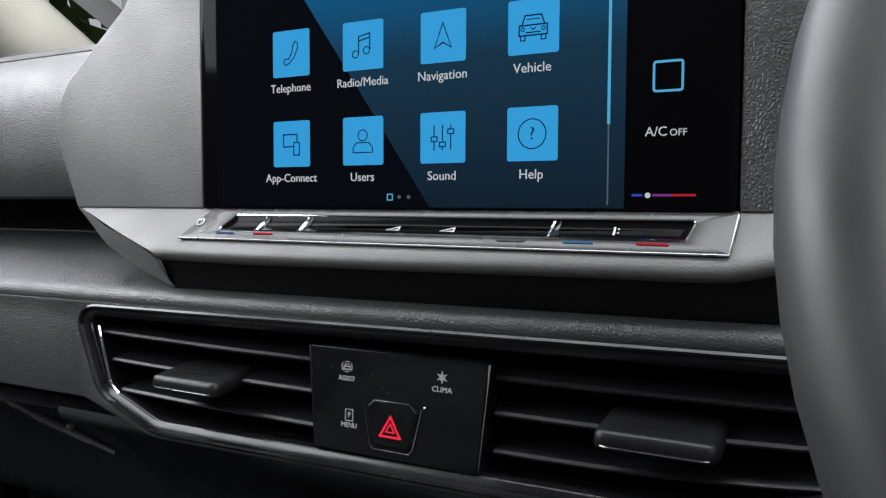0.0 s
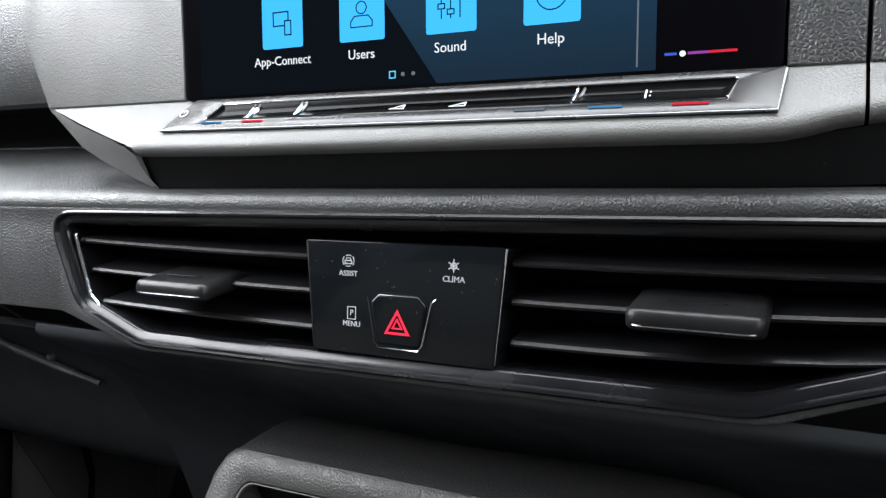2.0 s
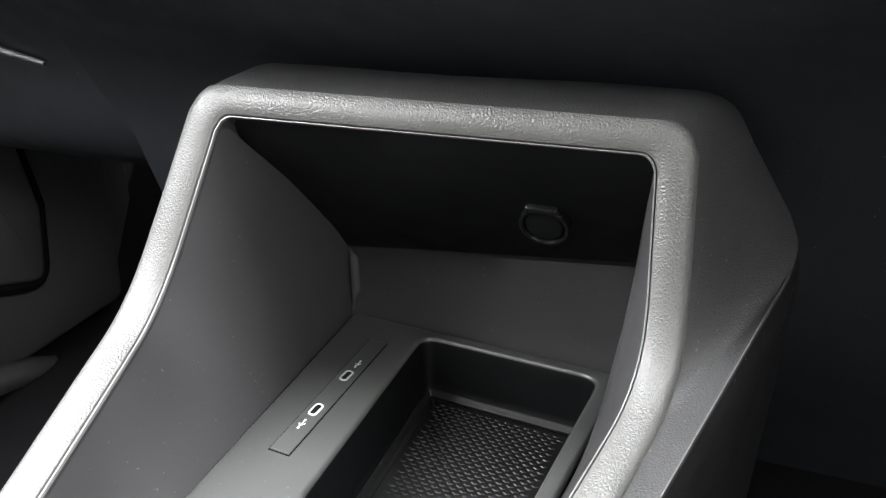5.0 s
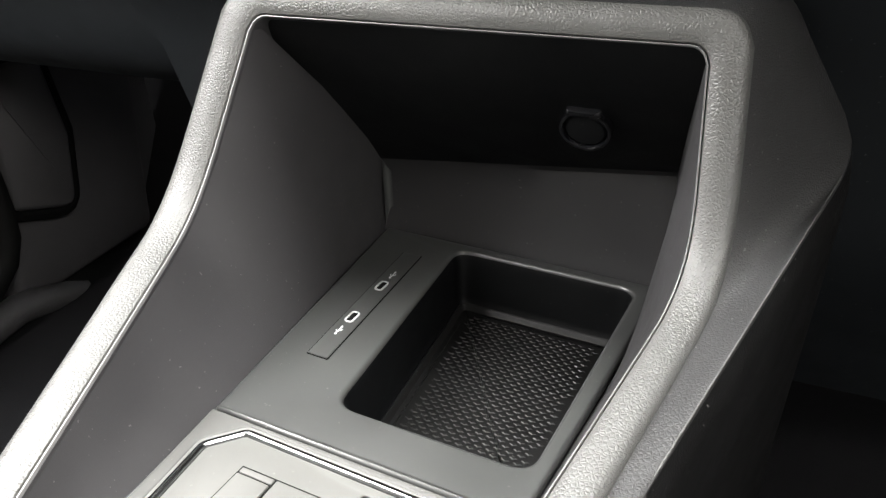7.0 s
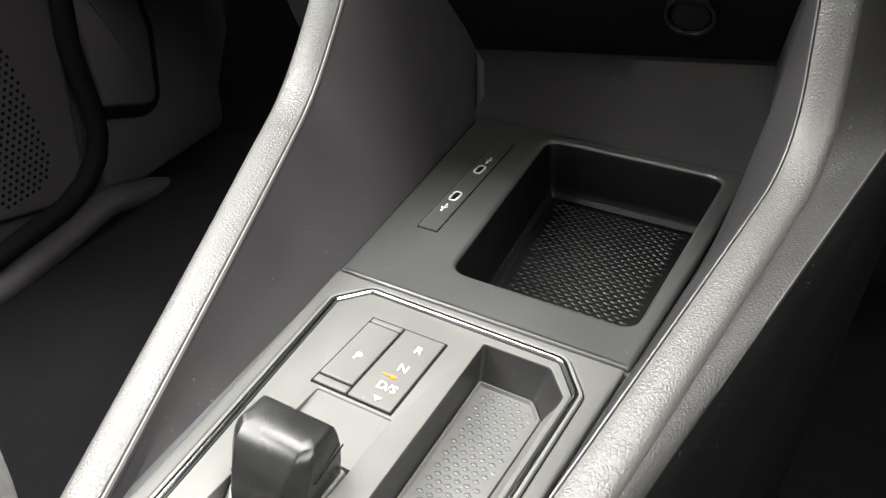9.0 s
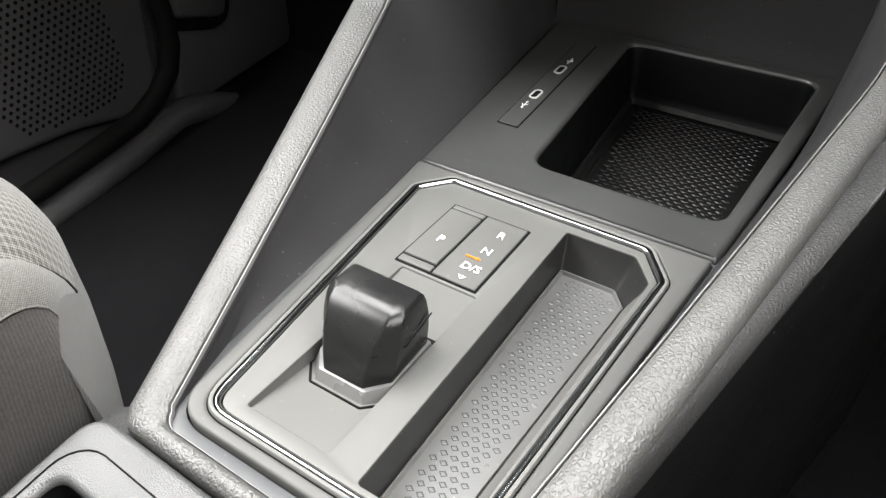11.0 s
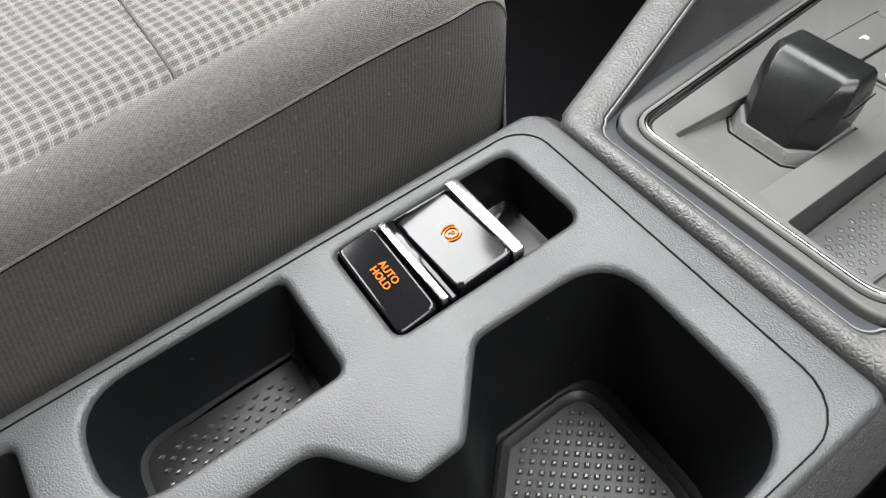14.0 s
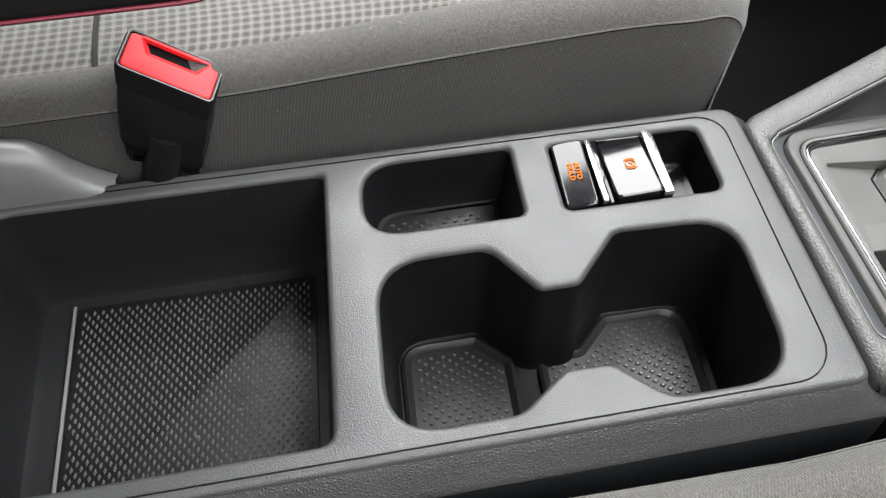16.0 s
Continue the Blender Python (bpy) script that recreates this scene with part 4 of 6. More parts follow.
part("deck_side", put(loft([at_z(side_line(d), z) for d, z in ((-0.0032, -0.0008), (-0.0016, -0.0006), (0.0000, -0.0018), (0.0035, -0.006), (0.0075, -0.0125), (0.0088, -0.0143), (0.0090, -0.0150))]), DK, DS), SIDEM, deck, "dark grained console shoulder")
part("deck_flank", put(loft([at_z(side_line(d), z) for d, z in ((0.0092, -0.0155), (0.0084, -0.0162), (0.0090, -0.030), (0.010, -0.10), (0.012, -0.296))]), DK, DS), DARK, deck, "dark console side")


def tub(name, outline, depth, taper, label="", step=0.0045, material=TUB):
    rows = ((0, -0.0025), (0.0004, -0.006), (taper * 0.6, -depth * 0.6), (taper, -depth + 0.004), (taper + 0.0015, -depth + 0.001), (taper + step, -depth))
    return part(name, put(loft([at_z(offset(outline, d), z) for d, z in rows], end=True), DK, DS), material, deck, label)


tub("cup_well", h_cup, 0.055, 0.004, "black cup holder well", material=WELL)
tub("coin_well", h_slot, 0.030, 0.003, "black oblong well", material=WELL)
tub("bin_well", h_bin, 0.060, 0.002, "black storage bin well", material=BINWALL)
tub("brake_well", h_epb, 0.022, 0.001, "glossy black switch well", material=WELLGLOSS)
for (u0, u1, v0, v1, ch) in ((-0.006, 0.049, -0.1695, -0.1225, 0.014), (-0.006, 0.050, -0.0925, -0.0420, 0.014)):
    o = rounded([(u0, v0, 0.010), (u1, v0, 0.010), (u1, v1 - ch), (u1 - ch, v1), (u0 + ch, v1), (u0, v1 - ch)] if v0 < -0.12 else [(u0 + ch, v0), (u0 + ch, v0 - 0.019), (u1 - ch, v0 - 0.019), (u1 - ch, v0), (u1, v0 + ch), (u1, v1, 0.012), (u0, v1, 0.012), (u0, v0 + ch)], 0.004, 4)
    pad_ob = part("cup_mat", put(loft([at_z(offset(o, d), z) for d, z in ((-0.001, -0.0552), (-0.0004, -0.0525), (0.0010, -0.0515), (0.0030, -0.0530), (0.0036, -0.0538))], end=True), DK, DS), MATFLOOR, deck, "dark rubber cup mat")
    part("grip_groove", put(bumps(offset(o, 0.0045), 0.0046, 0.0026, 0.00135, 0.00165, 0.0001, -0.0538), DK, DS), BINFLOOR, pad_ob, "fine dark outlines of the diamonds", 0, "stuff")
    part("grip_pattern", put(bumps(offset(o, 0.0045), 0.0046, 0.0026, 0.0010, 0.0013, 0.0008, -0.0538), DK, DS), STUD, pad_ob, "raised diamonds", 0, "stuff")
part("coin_mat", put(slab([offset(h_slot, 0.0065)], -0.0294, 0.002, 0.0006), DK, DS), MATFLOOR, deck, "dark rubber mat")
part("grip_pattern", put(bumps(offset(h_slot, 0.009), 0.0050, 0.0026, 0.0007, 0.0014, 0.0009, -0.0294), DK, DS), STUD, deck, "raised diamonds", 0, "stuff")
part("bin_mat", put(slab([rounded([(-0.0562, -0.3140), (-0.0562, -0.2060), (0.0500, -0.2060), (0.0500, -0.3070)], 0.002)], -0.0590, 0.002, 0.0006), DK, DS), BINMAT, deck, "dark rubber bin mat")
part("grip_pattern", put(bumps([(-0.0545, -0.3120), (-0.0545, -0.2080), (0.0485, -0.2080), (0.0485, -0.3065)], 0.0048, 0.0019, 0.0015, 0.0007, 0.0008, -0.0590), DK, DS), BINSTUDS, deck, "raised diamonds", 0, "stuff")
# Highlight along the bin floor's rear edge, added as a pale grey tube.
part("bin_edge_highlight", put(tube([(-0.0566, -0.3152, -0.0582), (0.0500, -0.3080, -0.0582)], 0.0008, 6), DK, DS), PALEGREY, deck, "highlight on the lower edge, painted pale")

# ---- parking brake switches ----
brake = thing("parking_brake_switch", -0.047, -0.065, 0.33, "glossy black parking brake switch with a chrome lip", "switch")
def key(u0, u1, v0, v1, rows, r=0.002, tilt=0.0, pitch=0.0):
    mid, far = (u0 + u1) / 2, (v0 + v1) / 2
    return put(loft([[Vector((p.x, p.y, z + (tilt * (p.x - mid) + pitch * (p.y - far)) * (z > -0.01))) for p in rounded([(u0 + d, v0 + d), (u1 - d, v0 + d), (u1 - d, v1 - d), (u0 + d, v1 - d)], r, 3)] for d, z in rows], end=True), DK, DS)


ROWS_KEY = ((0.0, -0.012), (0.0, -0.0008), (0.0002, -0.0002), (0.0006, 0.0001), (0.0010, 0.0002))
part("brake_key", key(-0.0645, -0.0288, -0.0752, -0.0552, ROWS_KEY, 0.002, 0.11, 0.05), GLOSS, brake, "glossy black brake key", 8)
part("key_lip", put(box(-0.0648, -0.0285, -0.0550, -0.0506, -0.007, 0.0016, 0.0005), DK, DS), SATIN, brake, "satin chrome lip")
part("brake_symbol", put(put(join(stroke(ring(0, 0, 0.0022, 22), 0.0003, 0.0003, True), stroke(ring(0, 0, 0.0032, 10, 130, 230), 0.0003), stroke(ring(0, 0, 0.0032, 10, -50, 50), 0.0003), lettering("P", 0.0030)), DK @ pose(-0.0475, -0.0645, 0.0003, 2.9, -6.3, 0)), None, DS), ORANGE, brake, "orange lit brake symbol", 0)
hold = thing("hold_switch", -0.047, -0.088, 0.33, "glossy black switch with orange lit lettering", "switch")
part("hold_key", key(-0.0645, -0.0288, -0.0962, -0.0826, ROWS_KEY, 0.002, -0.06, 0.10), GLOSS, hold, "", 8)
part("divider", put(box(-0.0648, -0.0285, -0.0786, -0.0760, -0.010, -0.0006, 0.0006), DK, DS), GLOSS, hold)
part("divider_trim", put(box(-0.0645, -0.0288, -0.0812, -0.0788, -0.006, 0.0010, 0.0003), DK, DS), SATIN, hold, "satin chrome bar")
part("lettering", put(put(join(put(lettering("AUTO", 0.0033), pose(0, 0.0015, 0)), put(lettering("HOLD", 0.0033), pose(0, -0.0015, 0))), DK @ pose(-0.0470, -0.0895, 0.0006, 5.7, 3.4, 0)), None, DS), ORANGE, hold, "orange lit lettering", 0)
for v0, v1, host in ((-0.0752, -0.0552, brake), (-0.0962, -0.0826, hold)):
    part("side_trim", put(box(-0.0652, -0.0641, v0, v1, -0.006, -0.0014, 0.0003), DK, DS), GLOSS, host)

# ---- dashboard ----
PAN = pose(0, 0.2947, 0.5750, 90 - 8.53)
SCR = pose(0, 0.3172, 0.6575, 90 - 4.96)
LIP = pose(0, 0.3000, 0.6430, 40.3)
VENT = rounded([(-0.2160, 0.0288, 0.013), (-0.1922, -0.0195, 0.022), (-0.1480, -0.0354, 0.040), (0.1345, -0.0314, 0.035), (0.1895, -0.0122, 0.040), (0.2080, 0.0345, 0.012)], 0.01, 9)


def profile_sheet(rows, x0, x1, n=40):
    """A sheet with a height line of (y, z) rows, drawn along x."""
    return loft([[Vector((x0 + (x1 - x0) * k / n, y, z)) for k in range(n + 1)] for y, z in rows], closed=False)


# face round the vents, with the opening cut through it
dash = thing("dashboard", 0, 0.40, 0.45, "dark grained dashboard with recessed air vents", "dashboard")
face = [(-0.75, 0.0262), (-0.75, -0.0300), (-0.207, -0.0235, 0.02), (-0.150, -0.0388, 0.05), (0.139, -0.0345, 0.05), (0.1935, -0.0138, 0.03), (0.75, -0.0120), (0.75, 0.0425)]
part("vent_face", put(slab([rounded(face, 0.002), offset(VENT, 0.0005)], 0.0025, 0.006, 0.0012), PAN), PAD, dash, "dark grained face round the vents")
nose = [(0.29735, 0.6060, 1), (0.2968, 0.6082, 1), (0.2968, 0.6105, 1), (0.2980, 0.6130, 1), (0.3005, 0.6148, 0.9), (0.3050, 0.6160, 0.8), (0.3140, 0.6182, 0.6), (0.3300, 0.6218, 0.3), (0.3600, 0.6275, 0), (0.3870, 0.6322, 0), (0.3900, 0.6327, 0)]
part("nose_pad", loft([[Vector((x, y, z + 0.0109 * (x + 0.10) * w)) for x in [-0.75 + 1.5 * k / 60 for k in range(61)]] for y, z, w in nose], closed=False), PAD, dash, "grained soft pad above the vents")
part("pad_edge", tube([(-0.75, 0.3895, 0.6332), (-0.195, 0.3895, 0.6332)], 0.0007, 6), BEZEL, dash, "thin pale edge of the pad")
lower = [(0.2925, 0.5420), (0.2915, 0.5385), (0.2930, 0.5345), (0.3040, 0.5270), (0.3300, 0.5090), (0.3620, 0.4840), (0.3900, 0.4500), (0.4060, 0.4100), (0.4200, 0.3500), (0.4600, 0.2600), (0.5200, 0.1500)]
left = (-0.235, -0.235, -0.235, -0.235, -0.239, -0.262, -0.2755, -0.266, -0.262, -0.260, -0.260)
part("lower_panel", loft([[Vector((x0 + (0.75 - x0) * k / 60, y, z)) for k in range(61)] for (y, z), x0 in zip(lower, left)], closed=False), DARK, dash, "dark lower dashboard panel")
part("lower_panel", profile_sheet([(0.2965, 0.5680), (0.2945, 0.5600), (0.2930, 0.5500), (0.2925, 0.5420)], 0.1900, 0.75, 20), DARK, dash)
recess = [(0.3900, 0.6327), (0.3950, 0.6400), (0.3950, 0.6560), (0.3700, 0.6600), (0.3500, 0.6620)]
part("shelf_recess", profile_sheet(recess, -0.75, 0.75, 10), GAP, dash)
upper = [(0.3520, 0.6600), (0.3445, 0.6625), (0.3420, 0.6680), (0.3415, 0.6900), (0.3440, 0.7200), (0.3500, 0.7400), (0.3640, 0.7540), (0.3900, 0.7620), (0.4300, 0.7680)]
part("upper_pad", profile_sheet(upper, -0.75, -0.20, 30), PAD, dash, "grey grained upper dashboard pad")
part("top_gap", profile_sheet([(0.4300, 0.7680), (0.4330, 0.7600), (0.4420, 0.7600), (0.4440, 0.7740)], -0.75, 0.75, 4), GAP, dash)
part("top_pad", profile_sheet([(0.4440, 0.7740), (0.4500, 0.7790), (0.5500, 0.7900), (0.9500, 0.7800)], -0.75, 0.75, 20), PAD, dash, "dark dashboard top")
part("upper_pad", profile_sheet([(0.3350, 0.6600), (0.3300, 0.70), (0.3340, 0.78), (0.3600, 0.800), (0.4440, 0.80)], -0.20, 0.75, 20), DARK, dash)

# glove box on the passenger side
glove = thing("glove_box", -0.45, 0.36, 0.45, "dark glove box lid with a slim grey trim strip", "glove box")
lid = [(0.2990, 0.5360), (0.3060, 0.5340), (0.3250, 0.5300), (0.3640, 0.5120), (0.3850, 0.4900), (0.3960, 0.4600), (0.4030, 0.4300), (0.4120, 0.4050), (0.4260, 0.3850), (0.4460, 0.3690), (0.4750, 0.3580)]
part("lid", profile_sheet(lid, -0.75, -0.2385, 30), DARK, glove)
part("lid_underside", profile_sheet([(0.4750, 0.3580), (0.5200, 0.3500), (0.6000, 0.3450)], -0.75, -0.2385, 6), DARK, glove)
part("trim_strip", tube([(-0.46, 0.3830, 0.4970), (-0.4013, 0.3868, 0.4796), (-0.360, 0.3890, 0.4700), (-0.3202, 0.3930, 0.4600)], [0.0034, 0.0032, 0.0030, 0.0018], 8), GREYTRIM, glove, "slim grey strip")
part("lock_button", loft([[Vector((-0.364 + r * math.cos(a), y, 0.4775 + r * math.sin(a))) for a in [radians(30 * k) for k in range(12)]] for r, y in ((0.0034, 0.3900), (0.0033, 0.3865), (0.0025, 0.3850), (0.0010, 0.3845))], end=True), GREYTRIM, glove, "small pale lock button")
part("trim_edge", tube([(-0.46, 0.3820, 0.5330), (-0.40, 0.3790, 0.5140), (-0.335, 0.3720, 0.4990)], 0.0022, 6), DARK, glove)

# ---- centre vents ----
def grille(sign):
    v = thing("air_vent", sign * 0.115, 0.30, 0.545, "dark air vent with three slats and a sliding tab", "air vent", "centre air vents")
    for i, (z, x_out, bow) in enumerate(((0.0130, 0.1965, 0.0022), (-0.0020, 0.1880, 0.0042), (-0.0180, 0.1795, 0.0066))):
        sec = [(0.0035, -0.0004), (0.0025, 0.0008), (-0.004, 0.0022), (-0.018, 0.0048), (-0.030, 0.0058), (-0.030, 0.0044), (-0.012, 0.0014), (0.0005, -0.0018), (0.0030, -0.0014)]
        loops = []
        for k in range(7):
            x = sign * (0.047 + (x_out - 0.047) * k / 6)
            sag = (bow if sign > 0 else 0.0016) * (k / 6) ** 2.4
            loops.append([Vector((x, z + b + sag + (0.0020 if sign > 0 else 0.0), a - 0.0045)) for a, b in sec])
        part("slat", put(loft(loops, True, True), PAN), SLAT, v, "dark slat with a worn light edge")
    c0, lift = (-0.1150, 0.0) if sign < 0 else (0.1165, 0.0047)
    plan = rounded([(c0 - 0.0222, -0.0120), (c0 + 0.0222, -0.0120), (c0 + 0.0226, 0.0172, 0.0052), (c0 - 0.0226, 0.0172, 0.0052)], 0.0004, 7)
    loops = [[Vector((p.x, y + lift + max(0.0, 0.0130 - p.y) * 0.19, p.y)) for p in offset(plan, d)] for d, y in ((0.0030, -0.0090), (0.0012, -0.0085), (0.0002, -0.0074), (0.0, -0.0056), (0.0, -0.0040), (0.0005, -0.0024), (0.0017, -0.0014), (0.0032, -0.0012))]
    tab = part("tab", put(loft(loops, True, True), PAN), KNOB, v, "grey sliding tab")
    part("tab_edge", put(tube([(c0 - 0.0205, lift - 0.0066, 0.0150), (c0 - 0.0190, lift - 0.0071, 0.0168), (c0 - 0.0160, lift - 0.0073, 0.0172), (c0 + 0.0160, lift - 0.0073, 0.0172), (c0 + 0.0190, lift - 0.0071, 0.0168), (c0 + 0.0205, lift - 0.0066, 0.0150)], 0.0003, 5), PAN), DULL, tab, "thin bright line")
    part("tab_mark", put(stroke([(c0 - 0.009, -0.002), (c0 + 0.009, -0.002), (c0 + 0.009, 0.004), (c0 - 0.009, 0.004)], 0.0005, 0.0003, True), PAN @ Matrix.Translation((0, lift + 0.0006, 0.0060)) @ pose(0, 0, 0, -101)), SLAT, tab, "", 0)
    return v


grille(-1)
grille(1)
frame_ob = thing("vent_frame", 0, 0.295, 0.54, "gloss black frame round the centre vents and switches", "vent frame")
part("frame", put(loft([at_z(offset(VENT, d), z) for d, z in ((-0.0014, 0.001), (-0.0010, 0.0042), (0.0000, 0.0051), (0.0010, 0.0048), (0.0017, 0.0028), (0.0052, 0.0018), (0.0062, 0.0006), (0.0066, -0.004), (0.0075, -0.040))]), PAN), FRAMEM, frame_ob)
part("duct_back", put(slab([offset(VENT, 0.006)], -0.034, 0.002, 0.0003), PAN), GAP, frame_ob)
part("inner_edge", put(tube([(-0.1975, 0.0175, 0.0010), (-0.1860, -0.0135, 0.0010), (-0.1780, -0.0200, 0.0008)], 0.0009, 6), PAN), CHROME, frame_ob, "bright inner edge")

# ---- switch panel with the hazard switch ----
PT = Matrix.Translation((-0.001, -0.0030, 0.0))
panel = thing("switch_panel", 0, 0.295, 0.55, "gloss black touch switch panel with white symbols", "switch panel")
body = [(-0.0465, 0.0235), (-0.0425, -0.0240), (0.0425, -0.0240), (0.0465, 0.0235)]
part("panel_face", put(slab([rounded(body[::-1], 0.0010)], 0.0020, 0.016, 0.0005), PAN @ PT), PANELM, panel)
for sign in (-1, 1):
    part("panel_edge", put(tube([(sign * 0.0466, 0.0232, 0.0018), (sign * 0.0458, 0.0120, 0.0018), (sign * 0.0428, -0.0220, 0.0016)], [0.0007, 0.00025, 0.0001], 5), PAN @ PT), CHROME, panel, "bright side edge")
hz = [(-0.0130, -0.0015), (-0.0095, 0.0022), (0.0095, 0.0022), (0.0130, -0.0015), (0.0098, -0.0185), (-0.0098, -0.0185)]
hz_out = rounded(hz[::-1], 0.0022, 4)
hazard = thing("hazard_switch", 0, 0.293, 0.56, "black hazard warning switch with a red triangle", "hazard switch")
part("key", put(loft([at_z(offset(hz_out, d), z) for d, z in ((0, 0.0012), (0.0, 0.0026), (0.0006, 0.0032), (0.0012, 0.0033))], end=True), PAN @ PT), PANELM, hazard)
part("key_gap", put(stroke(offset(hz_out, -0.0006), 0.0010, 0.0002, True), PAN @ PT @ pose(0, 0, 0.0021)), GAP, hazard, "", 0)
part("key_trim", put(tube([(-0.0150, 0.0005, 0.0024), (-0.0112, -0.0178, 0.0026), (-0.0092, -0.0200, 0.0026), (0.0092, -0.0200, 0.0026), (0.0112, -0.0178, 0.0026), (0.0150, 0.0000, 0.0024), (0.0170, 0.0018, 0.0022)], [0.00015, 0.00022, 0.0004, 0.0003, 0.0004, 0.00022, 0.0002], 5), PAN @ PT), CHROME, hazard, "bright lower edge")
part("key_trim", put(tube([(-0.0122, -0.0010, 0.0028), (-0.0092, 0.0020, 0.0030), (0.0092, 0.0020, 0.0030), (0.0122, -0.0010, 0.0028)], [0.0002, 0.00012, 0.00012, 0.0002], 5), PAN @ PT), DULL, hazard)
tri = lambda s: [(0, 0.0062 * s), (-0.0060 * s, -0.0042 * s), (0.0060 * s, -0.0042 * s)]
part("triangle", put(join(stroke(tri(0.86), 0.0009, 0.0003, True), stroke(tri(0.36), 0.0006, 0.0003, True)), PAN @ PT @ pose(0, -0.0098, 0.0034)), REDPRINT, hazard, "red lit double triangle", 0)


def printed(words, x, z, size, host, m=None, lift=0.0021, base=None):
    return part("lettering", put(lettering(words, size, 0.0001), (base or PAN @ PT) @ pose(x, z, lift)), m or PRINT, host, "white printed word", 0)


printed("ASSIST", -0.0250, 0.0098, 0.0032, panel)
printed("CLIMA", 0.0245, 0.0102, 0.0034, panel)
printed("MENU", -0.0230, -0.0115, 0.0032, panel)
printed("P", -0.0230, -0.0068, 0.0034, panel)
symbol = PAN @ PT @ pose(0, 0, 0.0021)
part("park_symbol", put(stroke([(-0.0250, -0.0094), (-0.0210, -0.0094), (-0.0210, -0.0042), (-0.0250, -0.0042)], 0.0003, 0.0002, True), symbol), PRINT, panel, "", 0)
flake = [stroke([(0, 0), (0.0026 * math.cos(radians(a)), 0.0026 * math.sin(radians(a)))], 0.0004, 0.0002) for a in range(30, 390, 60)] + [stroke(ring(0, 0, 0.0013, 6), 0.0004, 0.0002, True)]
part("snowflake_symbol", put(join(*flake), symbol @ pose(0.0245, 0.0156, 0)), PRINT, panel, "", 0)
car_mark = [stroke([(-0.0014, 0.0), (-0.0009, 0.0012), (0.0009, 0.0012), (0.0014, 0.0)], 0.0003, 0.0002), stroke([(-0.0017, -0.0012), (0.0017, -0.0012), (0.0017, 0.0001), (-0.0017, 0.0001)], 0.0004, 0.0002, True), stroke(ring(0, 0, 0.0028, 8, 140, 220), 0.0003, 0.0002), stroke(ring(0, 0, 0.0028, 8, -40, 40), 0.0003, 0.0002), stroke(ring(0, 0, 0.0024, 6, 60, 120), 0.0003, 0.0002), stroke(ring(0, 0, 0.0024, 6, 240, 300), 0.0003, 0.0002)]
part("car_symbol", put(join(*car_mark), symbol @ pose(-0.0250, 0.0152, 0)), PRINT, panel, "", 0)

# ---- screen surround ----
bezel = thing("screen_surround", 0, 0.32, 0.63, "grey fine-grained surround of the centre screen", "screen surround")
left = rounded([(-0.1305, 0.0000), (-0.1305, 0.170), (-0.148, 0.170), (-0.1900, 0.1130, 0.02), (-0.2420, 0.0740, 0.035), (-0.2540, 0.0480, 0.02), (-0.2330, 0.0000)], 0.0008, 6)
part("side_panel", put(slab([left], 0.0006, 0.014, 0.0012, 3), SCR), BEZEL, bezel, "flat grey side panel")
part("side_panel", put(slab([rounded([(0.1395, 0.0), (0.1630, 0.0), (0.1630, 0.17), (0.1395, 0.17)], 0.0008)], 0.0006, 0.014, 0.0010), SCR), PAD, bezel, "dark grained side panel")
part("side_panel", put(slab([rounded([(0.1642, 0.0), (0.70, 0.0), (0.70, 0.17), (0.1642, 0.17)], 0.0008)], 0.0006, 0.014, 0.0012), SCR), PAD, bezel, "dark grained instrument surround")
part("head_rail", put(slab([rounded([(-0.150, 0.1600), (0.165, 0.1600), (0.165, 0.1760), (-0.150, 0.1760)], 0.002)], 0.0008, 0.014, 0.0012), SCR), BEZEL, bezel)
# sloping lip under the screen: shelf, rounded nose, underside
NOSE_LINE = ((-0.30, -0.0002), (-0.14, 0.0), (-0.09, -0.0004), (0.0, 0.0006), (0.07, 0.0018), (0.13, 0.0023), (0.142, 0.0032), (0.150, 0.0060), (0.158, 0.0090), (0.19, 0.0140), (0.80, 0.0140))


def nose_at(x):
    for (a, p), (b, q) in zip(NOSE_LINE, NOSE_LINE[1:]):
        if x <= b:
            return p + (q - p) * (x - a) / (b - a)
    return NOSE_LINE[-1][1]


def lip_rows(x0, x1, taper0, n=40):
    rows = ((0.0235, 0.0), (0.0060, 0.0), (-0.0030, 0.0), (-0.0064, -0.0003), (-0.0083, -0.0012), (-0.0093, -0.0028), (-0.0092, -0.0050), (-0.0080, -0.0078))
    lines = []
    for v, z in rows:
        start = x0
        if taper0:
            start = -0.146 - 0.0865 * max(0.0, min(1.0, (v + 0.0086) / 0.0321)) ** 0.92 if z > -0.002 else -0.146
        w = max(0.0, min(1.0, (0.0200 - v) / 0.020))
        xs = [start + (x1 - start) * k / n for k in range(n + 1)]
        lines.append([Vector((x, v + w * nose_at(x), z)) for x in xs])
    return loft(lines, closed=False)


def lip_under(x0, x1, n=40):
    """Underside of the lip, running down to the pad."""
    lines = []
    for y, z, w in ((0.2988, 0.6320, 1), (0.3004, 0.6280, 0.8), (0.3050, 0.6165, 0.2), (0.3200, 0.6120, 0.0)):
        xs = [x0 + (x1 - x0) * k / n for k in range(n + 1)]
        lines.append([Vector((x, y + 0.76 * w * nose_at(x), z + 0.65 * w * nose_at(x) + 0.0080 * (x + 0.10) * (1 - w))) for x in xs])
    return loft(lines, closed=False)


